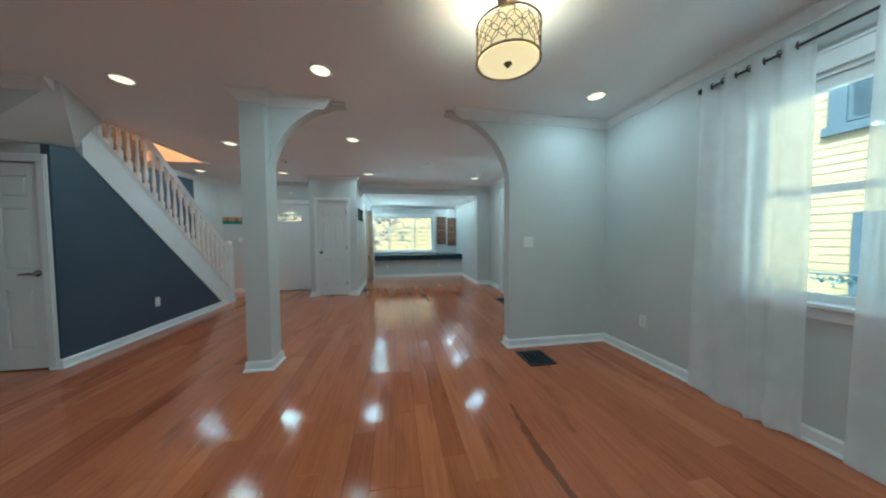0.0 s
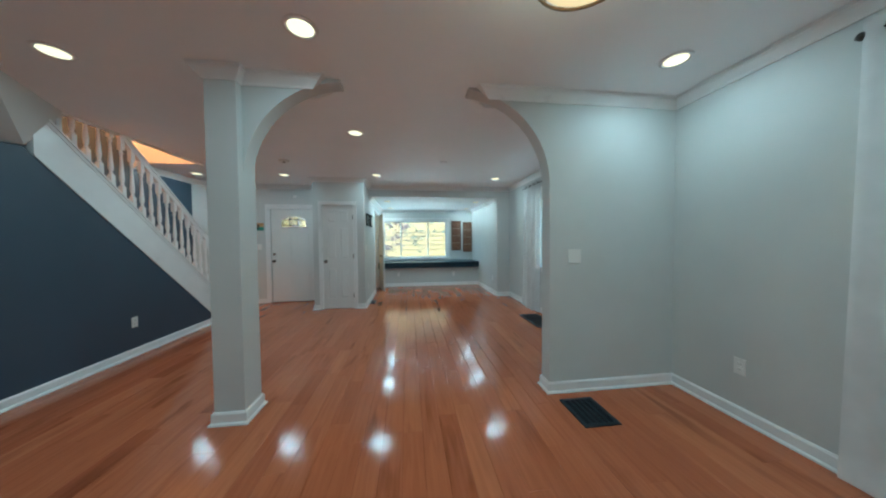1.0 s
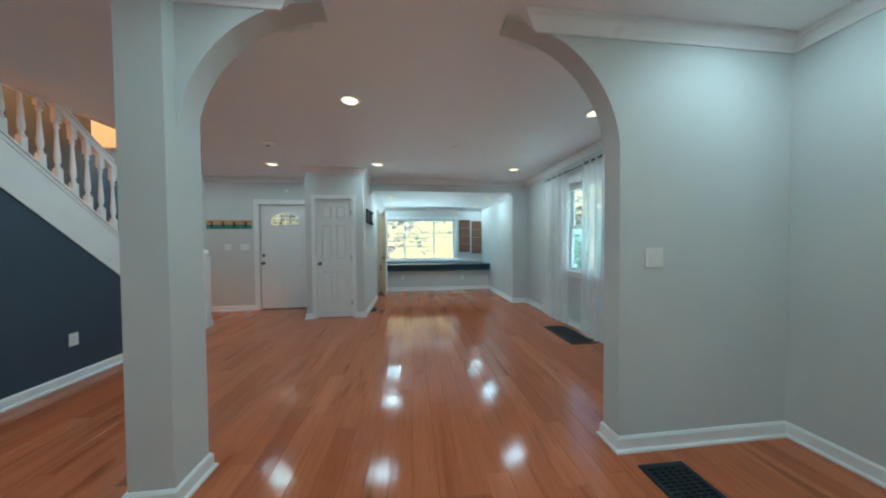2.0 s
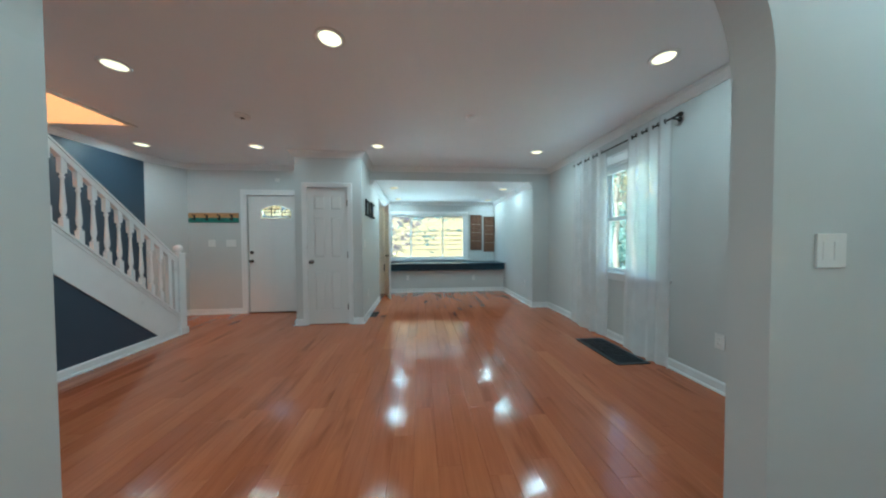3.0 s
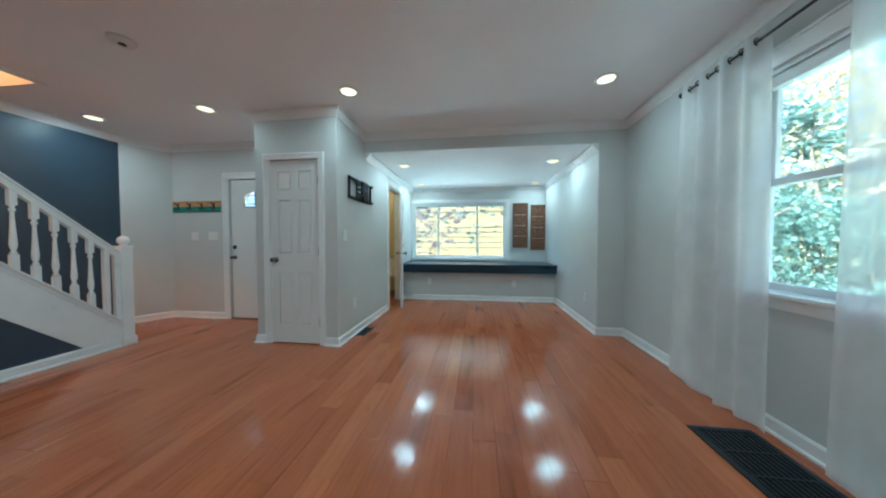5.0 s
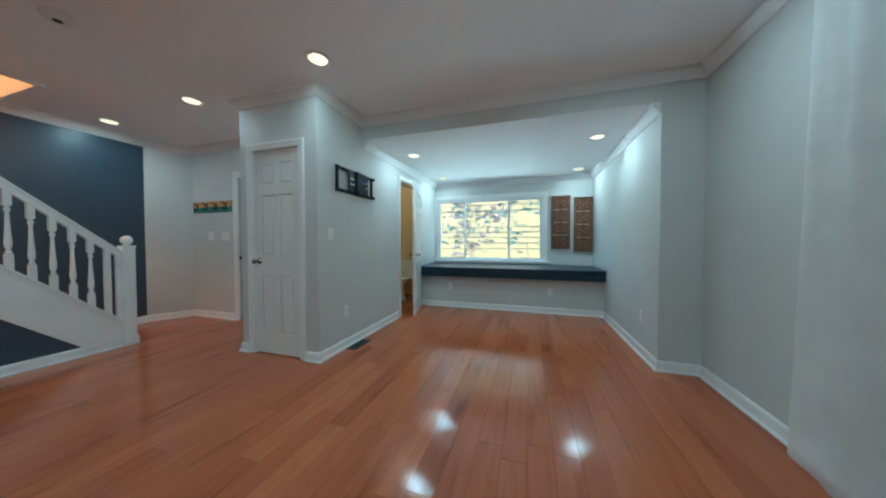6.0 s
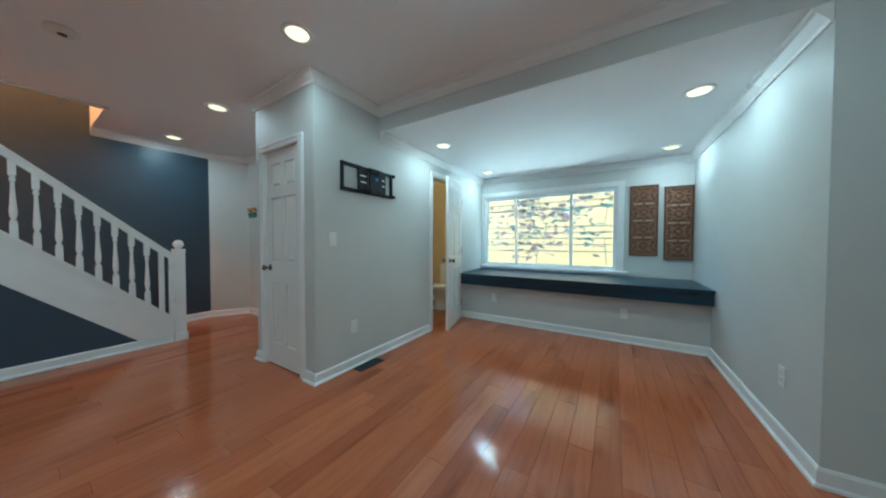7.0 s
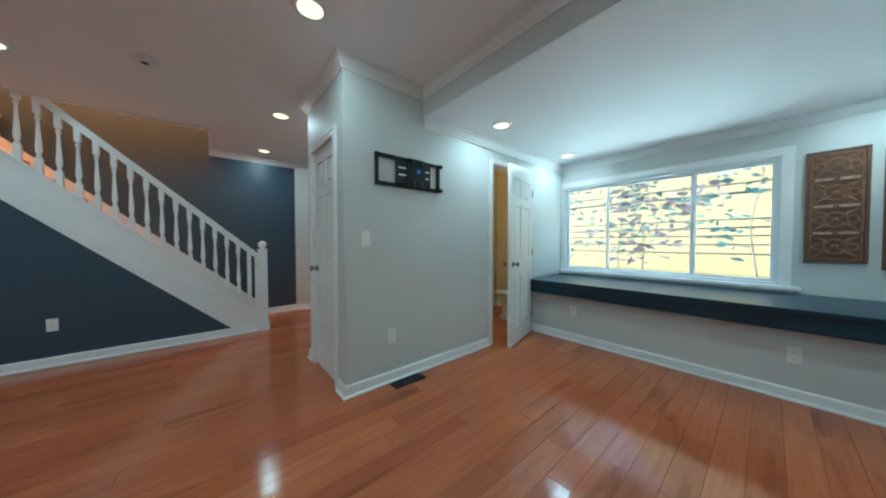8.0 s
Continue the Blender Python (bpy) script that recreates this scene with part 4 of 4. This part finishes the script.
# ---------------------------------------------------------------- floor registers
def register(x0, x1, y0, y1, along_y, pitch, cross, rim, said):
    o = thing("floor_vent", ((x0 + x1) / 2, (y0 + y1) / 2, 0.0), said, "floor vent")
    a, b = (x1 - x0) / 2, (y1 - y0) / 2
    # No opening here: a flat near-black sheet gives the shade between the slats.
    part("pit", boxed(-a + 0.01, a - 0.01, -b + 0.01, b - 0.01, 0.0005, 0.002), PIT, o, "flat near-black sheet for the shade below the grille")
    bm = bmesh.new()
    for q in ((-a, a, -b, -b + rim), (-a, a, b - rim, b), (-a, -a + rim, -b + rim, b - rim), (a - rim, a, -b + rim, b - rim)):
        box(bm, *q, 0.0005, 0.009, bev=0.0025)
    part("rim", bm, VENT, o)
    lim = (a if along_y else b) - rim
    k = -lim + pitch / 2
    while k < lim:
        t = pitch * 0.2
        bm = boxed(k - t, k + t, -b + rim, b - rim, 0.002, 0.0075) if along_y else boxed(-a + rim, a - rim, k - t, k + t, 0.002, 0.0075)
        part("slat", bm, VENT, o)
        k += pitch
    lim = (b if along_y else a) - rim
    for i in range(1, cross):
        k = -lim + 2 * lim * i / cross
        bm = boxed(-a + rim, a - rim, k - 0.006, k + 0.006, 0.002, 0.0085) if along_y else boxed(k - 0.006, k + 0.006, -b + rim, b - rim, 0.002, 0.0085)
        part("cross_bar", bm, VENT, o)


register(0.845, 1.125, 2.03, 2.374, False, 0.021, 5, 0.03, "black metal floor register near the arch wall")
register(1.55, 1.90, 4.17, 4.905, True, 0.028, 4, 0.035, "large black return-air floor grille below the window")
register(-1.21, -1.10, 6.22, 6.515, False, 0.02, 2, 0.018, "small dark floor register by the baseboard")


# ---------------------------------------------------------------- curtains
ROD_Z, ROD_X = 2.352, XR - 0.085


def curtain_rod(y0, y1):
    o = thing("curtain_rod", (ROD_X, (y0 + y1) / 2, ROD_Z), "dark bronze curtain rod with round finials", "curtain rod", "curtain rods")
    L = (y1 - y0) / 2
    part("rod", lathe(bmesh.new(), [(0.0085, -L), (0.0085, L)], 14, (0, 0, 0), "y"), IRON, o)
    for s in (-1, 1):
        part("finial", lathe(bmesh.new(), [(0.01, s * L), (0.014, s * (L + 0.004)), (0.01, s * (L + 0.012)), (0.022, s * (L + 0.03)), (0.022, s * (L + 0.04)), (0.008, s * (L + 0.056))], 16, (0, 0, 0), "y"), IRON, o)
        bm = tube(bmesh.new(), [(0, s * (L - 0.05), -0.002), (0.05, s * (L - 0.05), -0.006), (0.083, s * (L - 0.05), -0.006)], 0.007, 8)
        lathe(bm, [(0.022, 0.078), (0.022, 0.0845)], 14, (0, s * (L - 0.05), -0.006), "x")
        part("bracket", bm, IRON, o)


def curtain(y0, y1, folds, seed, flare=0.0, hang=0.012):
    rnd = random.Random(seed)
    o = thing("curtain", (ROD_X, y0, 0), "white sheer grommet curtain panel hanging to the floor", "curtain", "sheer curtains")
    nu, nv = folds * 14, 26
    ph = [rnd.uniform(-0.5, 0.5) for _ in range(4)]
    bm = bmesh.new()
    top = ROD_Z + 0.05
    rows = []
    for j in range(nv + 1):
        v = j / nv
        z = top + (hang - top) * v
        row = []
        for i in range(nu + 1):
            u = i / nu
            amp = 0.024 * (1 - 0.35 * v) + 0.012 * v * math.sin(5 * u + ph[0])
            wave = math.sin(2 * math.pi * folds * u + v * (0.7 * math.sin(4 * u + ph[1])))
            wave += 0.35 * v * math.sin(2 * math.pi * folds * 0.47 * u + ph[2] * 6)
            x = amp * wave - 0.02 * v * v
            y = (y1 - y0) * u + v * (0.02 * math.sin(9 * u + ph[3]) + flare * (u - 0.5))
            row.append(bm.verts.new((x, y, z + 0.012 * v * math.sin(7 * u + ph[2] * 3) * (1 if j == nv else 0.3) + 0.006)))
        rows.append(row)
    for a, b in zip(rows, rows[1:]):
        for i in range(nu):
            bm.faces.new((a[i], a[i + 1], b[i + 1], b[i])).smooth = True
    part("fabric", bm, SHEER, o)
    for k in range(folds * 2):
        y = (y1 - y0) * k / (folds * 2)
        if 0.01 < y < (y1 - y0) - 0.005:
            ring = [(0.02 * math.cos(q), y + 0.006 * math.cos(q) * (1 if k % 2 else -1), ROD_Z + 0.02 * math.sin(q)) for q in np.linspace(0, 2 * math.pi, 17)[:-1]]
            part("grommet", tube(bmesh.new(), ring, 0.0045, 6, True), IRON, o, "dark metal grommet")


curtain_rod(0.01, 1.40)
curtain(0.84, 1.43, 4, 11, 0.03)
curtain(0.03, 0.64, 4, 12, 0.02)
curtain_rod(3.965, 5.56)
curtain(4.89, 5.59, 4, 13, 0.10)
curtain(4.01, 4.545, 4, 14, 0.03)


# ---------------------------------------------------------------- outdoors
GZ = -0.55
built("ground", boxed(-120, 120, -120, 120, GZ - 0.2, GZ), LAWN, "patchy lawn and yard around the house", "ground")
# Pale paving reaches near the bay to throw sun up to the ceiling.
built("pavement", boxed(-30, 30, 10.4, 22.0, GZ - 0.1, GZ + 0.02), PAVE, "pale street and walk drawn close to bounce light", "pavement")
# Concrete strip added as a reflector below the east windows.
built("bounce_strip", boxed(XR + 0.3, 5.55, -8, 10.39, GZ - 0.1, GZ + 0.02), PAVE, "pale concrete strip added to bounce daylight indoors", "pavement")
built("foundation", boxed(XL - 0.12, XR + 0.14, -1.95, 9.42, GZ - 0.1, -0.03), PAVE, "concrete base of the house", "foundation")


def house(name, at, rz, w, d, h, mat, windows, said, pitch=0.16):
    """A clapboard house whose front runs along local x at y = 0, facing -y."""
    o = thing(name, at, said, "house", rz=rz)
    part("wall", boxed(0, w, 0.02, d, 0, h), mat, o)
    bm = bmesh.new()
    z = 0.25
    while z < h:
        vs = [bm.verts.new(c) for c in ((0, 0.003, z), (w, 0.003, z), (w, 0.012, z + pitch), (0, 0.012, z + pitch), (0, 0.02, z), (w, 0.02, z))]
        bm.faces.new((vs[0], vs[1], vs[2], vs[3]))
        bm.faces.new((vs[4], vs[5], vs[1], vs[0]))
        z += pitch
    part("clapboards", bm, mat, o)["kind"] = "stuff"
    for x in (0, w - 0.14):
        part("corner_board", boxed(x, x + 0.14, -0.03, 0.03, 0, h), mat, o)
    part("roof", prism(bmesh.new(), [(-0.4, h), (d + 0.4, h), (d / 2, h + d * 0.32)], "x", -0.4, w + 0.4), ROOFING, o)
    for x0, x1, z0, z1 in windows:
        g = part("window", boxed(x0, x1, -0.02, 0.03, z0, z1), SLATE, o, "blue grey framed window")
        bm = bmesh.new()
        for q in ((x0 - 0.16, x0, z0 - 0.02, z1), (x1, x1 + 0.16, z0 - 0.02, z1), (x0 - 0.16, x1 + 0.16, z1, z1 + 0.16), (x0 - 0.22, x1 + 0.22, z0 - 0.14, z0 - 0.02)):
            box(bm, q[0], q[1], -0.05, 0.02, q[2], q[3])
        part("surround", bm, SLATE, g)
        bm = boxed(x0 + 0.05, x1 - 0.05, -0.026, -0.018, z0 + 0.05, (z0 + z1) / 2 - 0.03)
        part("pane", bm, DARKPANE, g)
        part("pane", boxed(x0 + 0.05, x1 - 0.05, -0.026, -0.018, (z0 + z1) / 2 + 0.03, z1 - 0.05), DARKPANE, g)
    return o


# beside the dining window, facing it (local x runs towards -y)
house("house", (5.6, 4.3, GZ), -90, 12.0, 9.0, 6.2, SIDING, [(1.90, 2.8, 3.31, 4.75), (2.16, 3.05, 1.0, 1.92), (5.5, 6.4, 3.3, 4.7)], "cream clapboard neighbouring house with slate blue window trim", 0.115)
# low rail with ivy along the neighbour's walk
o = thing("garden_rail", (5.25, 2.0, GZ), "thin dark metal garden rail grown with ivy", "rail")
part("top_rail", tube(bmesh.new(), [(0, -3.5, 1.27), (0, 3.5, 1.27)], 0.014, 8), SLATE, o)
for y in (-3.4, -1.7, 0.0, 1.7, 3.4):
    part("post", tube(bmesh.new(), [(0, y, 0), (0, y, 1.27)], 0.018, 8), SLATE, o)
rnd = random.Random(21)
verts, faces = [], []
for i in range(900):
    y = rnd.uniform(-3.5, 3.5)
    c = Vector((rnd.gauss(0, 0.03), y, 1.14 + 0.07 * math.sin(6 * y) + 0.03 * math.sin(17 * y) + rnd.gauss(0, 0.035)))
    u = Vector([rnd.uniform(-1, 1) for _ in range(3)]).normalized()
    v = u.cross(Vector([rnd.uniform(-1, 1) for _ in range(3)])).normalized()
    b, q = len(verts), rnd.uniform(0.018, 0.04)
    verts += [tuple(c - u * q), tuple(c + v * q * 0.7), tuple(c + u * q), tuple(c - v * q * 0.7)]
    faces.append((b, b + 1, b + 2, b + 3))
me = bpy.data.meshes.new("ivy")
me.from_pydata(verts, [], faces)
me.materials.append(LEAF_DARK)
ivy = new("ivy", me)
ivy.parent = o
ivy["kind"] = "stuff"
# across the street
house("house", (-9.0, 23.5, GZ), 0, 26.0, 9.0, 7.5, SIDING_PALE, [(21.5, 22.8, 1.2, 2.8)], "pale sunlit clapboard house across the street", 0.42)


def y_far(at):
    return at[1] > 13.9


def tree(at, height, seed, leaf, spread=1.6, leaves=700, trunk=0.16):
    rnd = random.Random(seed)
    o = thing("tree", at, "slender tree with bare limbs and thin foliage", "tree", "garden trees")
    bm, tips = bmesh.new(), []
    pts = [Vector((0, 0, 0))]
    for i in range(7):
        pts.append(pts[-1] + Vector((rnd.uniform(-0.12, 0.12), rnd.uniform(-0.12, 0.12), height / 7)))
    tube(bm, pts, [trunk * (1 - 0.11 * i) for i in range(8)], 8)
    for i in range(16):
        k = rnd.randint(2, 6)
        a, lift, L = rnd.uniform(0, 6.28), rnd.uniform(0.2, 0.9), spread * rnd.uniform(0.5, 1.0) * (1.3 - k / 8)
        q = [pts[k].copy()]
        for s in range(4):
            a += rnd.uniform(-0.4, 0.4)
            q.append(q[-1] + Vector((math.cos(a), math.sin(a), lift)) * L / 4)
            tips.append(q[-1])
        tube(bm, q, [trunk * 0.32, trunk * 0.24, trunk * 0.17, trunk * 0.1, trunk * 0.05], 5)
    part("trunk", bm, BARK, o)
    verts, faces = [], []
    for i in range(leaves):
        c = rnd.choice(tips) + Vector([rnd.gauss(0, 0.22) for _ in range(3)])
        u = Vector([rnd.uniform(-1, 1) for _ in range(3)]).normalized()
        v = u.cross(Vector([rnd.uniform(-1, 1) for _ in range(3)])).normalized()
        s = rnd.uniform(0.025, 0.055)
        if y_far(at):
            s = rnd.uniform(0.07, 0.19)
            u = Vector((u.x, u.y, u.z * 0.3)).normalized()
        b = len(verts)
        verts += [tuple(c - u * s), tuple(c + v * s * 0.5), tuple(c + u * s), tuple(c - v * s * 0.5)]
        faces.append((b, b + 1, b + 2, b + 3))
    me = bpy.data.meshes.new("crown")
    me.from_pydata(verts, [], faces)
    me.materials.append(leaf)
    c = new("crown", me)
    c.parent = o
    c["kind"] = "stuff"


for i, (x, y, hh, lf, n) in enumerate([(6.2, 10.2, 5.5, LEAF, 120), (8.6, 12.5, 7.0, LEAF_PALE, 260), (6.4, 13.6, 6.0, LEAF_RED, 300), (11.5, 16.5, 8.0, LEAF, 1300), (4.0, 11.6, 4.6, LEAF, 260),
                                       (9.5, 18.0, 7.5, LEAF, 1500), (13.0, 20.5, 8.0, LEAF_RED, 1300), (16.5, 18.5, 7.0, LEAF, 1500), (10.5, 22.5, 8.5, LEAF, 1500), (12.5, 14.5, 7.0, LEAF, 1200), (-1.5, 14.5, 4.4, LEAF_RED, 300), (0.7, 16.0, 5.0, LEAF_DARK, 260), (2.6, 14.2, 4.0, LEAF_RED, 220), (-4.4, 15.4, 5.0, LEAF_DARK, 380), (-3.1, 17.4, 5.2, LEAF_DARK, 340), (-7.2, 17.9, 5.0, LEAF_RED, 380), (14.5, 22.0, 8.0, LEAF, 1200)]):
    tree((x, y, GZ), hh, 40 + i, lf, 1.9, n, 0.03 if y > 13.9 and x < 3 else 0.1)


def shrub(at, r, seed, leaf, n):
    rnd = random.Random(seed)
    o = thing("shrub", at, "low leafy garden shrub", "shrub", "garden shrubs")
    verts, faces = [], []
    for i in range(n):
        d = Vector([rnd.gauss(0, 1) for _ in range(3)]).normalized() * r * rnd.uniform(0.5, 1.0)
        c = Vector((d.x * 1.3, d.y * 1.1, abs(d.z) * 0.9 + 0.05))
        u = Vector([rnd.uniform(-1, 1) for _ in range(3)]).normalized()
        v = u.cross(Vector([rnd.uniform(-1, 1) for _ in range(3)])).normalized()
        s = rnd.uniform(0.02, 0.05)
        b = len(verts)
        verts += [tuple(c - u * s), tuple(c + v * s * 0.55), tuple(c + u * s), tuple(c - v * s * 0.55)]
        faces.append((b, b + 1, b + 2, b + 3))
    me = bpy.data.meshes.new("leaves")
    me.from_pydata(verts, [], faces)
    me.materials.append(leaf)
    c = new("leaves", me)
    c.parent = o
    c["kind"] = "stuff"
    part("stem", tube(bmesh.new(), [(0, 0, -0.02), (0.03, 0.02, r * 0.5), (0.0, 0.05, r * 0.8)], [0.03, 0.02, 0.01], 6), BARK, o)


for i, (x, y, r, lf) in enumerate([(3.9, 7.6, 0.8, LEAF), (4.9, 8.7, 1.0, LEAF), (3.6, 9.2, 0.7, LEAF), (6.2, 10.8, 1.1, LEAF), (-1.5, 13.0, 0.5, LEAF_RED), (2.2, 13.5, 0.6, LEAF), (7.4, 9.6, 1.0, LEAF), (5.2, 11.6, 0.9, LEAF_RED)]):
    shrub((x, y, GZ), r * 0.85, 80 + i, lf, 1500)

# distant woods beyond the garden: a dark thicket, taller pale trees added behind it
def far_wood(near, far, height, count, leaf, size, seed, said, side=(28, 68)):
    rnd = random.Random(seed)
    verts, faces = [], []
    for i in range(count):
        a = radians(rnd.uniform(*side))
        dist = rnd.uniform(near, far)
        top = height * (1 + 0.22 * math.sin(9 * a) + 0.15 * math.sin(23 * a + 1) + 0.08 * math.sin(61 * a))
        c = Vector((dist * math.cos(a), 2.0 + dist * math.sin(a), GZ + (top - GZ) * rnd.random() ** 0.85))
        u = Vector([rnd.uniform(-1, 1) for _ in range(3)]).normalized()
        v = u.cross(Vector([rnd.uniform(-1, 1) for _ in range(3)])).normalized()
        s = rnd.uniform(0.5, 1.2) * size
        b = len(verts)
        verts += [tuple(c - u * s), tuple(c + v * s * 0.6), tuple(c + u * s), tuple(c - v * s * 0.6)]
        faces.append((b, b + 1, b + 2, b + 3))
    me = bpy.data.meshes.new("far_wood")
    me.from_pydata(verts, [], faces)
    me.materials.append(leaf)
    tagged(new("far_wood", me), said, "wood", kind="stuff")


far_wood(15, 20, 2.3, 14000, LEAF, 0.12, 77, "dense green thicket beyond the garden")
# Covers the sky, so that it looks blown-out yellow.
far_wood(21, 25, 9.5, 20000, LEAF_PALE, 0.17, 78, "tall pale yellow wood standing in for the bright sky")
# Unseen; added so the floor mirrors cream instead of blue sky.
far_wood(34, 40, 22.0, 16000, LEAF_PALE, 0.5, 79, "tall pale trees added out of view for a cream floor reflection", (62, 122))

# tall wire fence by the street
o = thing("wire_fence", (0, 16.8, 0), "tall fence of thin dark wires between two posts", "fence")
for x in (-13.0, 13.0):
    part("post", tube(bmesh.new(), [(x, 0, GZ), (x, 0, 3.2)], [0.1, 0.09], 10), BARK, o)
for z in (0.83, 1.1, 1.36, 1.6, 1.84, 2.6, 2.87):
    part("wire", tube(bmesh.new(), [(x, 0, z + 0.00002 * x * x * x) for x in np.linspace(-13, 13, 14)], 0.034 if z == 2.6 else 0.022, 5), STEEL, o)

# ---------------------------------------------------------------- floor planks
PW = 0.132
fl = tagged(meshed("floor", boxed(XL - 0.1, XR + 0.12, -1.94, YW + 0.1, -0.06, -0.022), GAP), "glossy reddish brown oak plank floor", "floor", kind="structure")
rnd = random.Random(5)
LENGTHS = (0.6, 0.9, 1.2, 1.5)


def plank_bm(bm, x, y, L):
    g, c = 0.0004, 0.0011
    lo = [(x + g, y + g), (x + PW - g, y + g), (x + PW - g, y + L - g), (x + g, y + L - g)]
    hi = [(x + g + c, y + g + c), (x + PW - g - c, y + g + c), (x + PW - g - c, y + L - g - c), (x + g + c, y + L - g - c)]
    a, b, t = [bm.verts.new((*p, -0.022)) for p in lo], [bm.verts.new((*p, -c)) for p in lo], [bm.verts.new((*p, 0.0)) for p in hi]
    for u, v in ((a, b), (b, t)):
        for i in range(4):
            bm.faces.new((u[i], u[(i + 1) % 4], v[(i + 1) % 4], v[i]))
    bm.faces.new(t)


shared = {}
for L in LENGTHS:
    bm = bmesh.new()
    plank_bm(bm, 0, 0, L)
    bmesh.ops.recalc_face_normals(bm, faces=bm.faces)
    shared[L] = bpy.data.meshes.new("plank")
    bm.to_mesh(shared[L])
    bm.free()
    shared[L].materials.append(PLANK)
rest, count, x = bmesh.new(), 0, XL - 0.08
while x < XR + 0.1:
    y = -1.9 - rnd.uniform(0, 0.8)
    while y < YW:
        L = rnd.choice(LENGTHS)
        near = -1.35 < x < 1.75 and 0.6 < y + L / 2 < 7.6
        if near and count < 300:
            p = new("plank", shared[L])
            p.location, p.parent = (x, y, 0), fl
            count += 1
        else:
            plank_bm(rest, x, y, L)
        y += L
    x += PW
bmesh.ops.recalc_face_normals(rest, faces=rest.faces)
me = bpy.data.meshes.new("further_planks")
rest.to_mesh(me)
rest.free()
me.materials.append(PLANK)
ob = new("further_planks", me)
ob.parent = fl
ob["kind"] = "stuff"

# long dark scuffed streak in the boards of the dining end
rnd = random.Random(9)
bm, left, right = bmesh.new(), [], []
for k in range(25):
    u = k / 24
    y, c = 0.62 + 0.9 * u, 0.415 - 0.02 * math.sin(3.1 * u) + rnd.uniform(-0.004, 0.004)
    half = (0.004 + 0.022 * math.sin(math.pi * (0.08 + 0.84 * u)) ** 0.7) * rnd.uniform(0.7, 1.1)
    left.append(bm.verts.new((c - half, y, 0.0008)))
    right.append(bm.verts.new((c + half, y, 0.0008)))
for k in range(24):
    bm.faces.new((left[k], right[k], right[k + 1], left[k + 1]))
part("dark_streak", bm, STREAK, fl, "dark scuffed streak along a board")
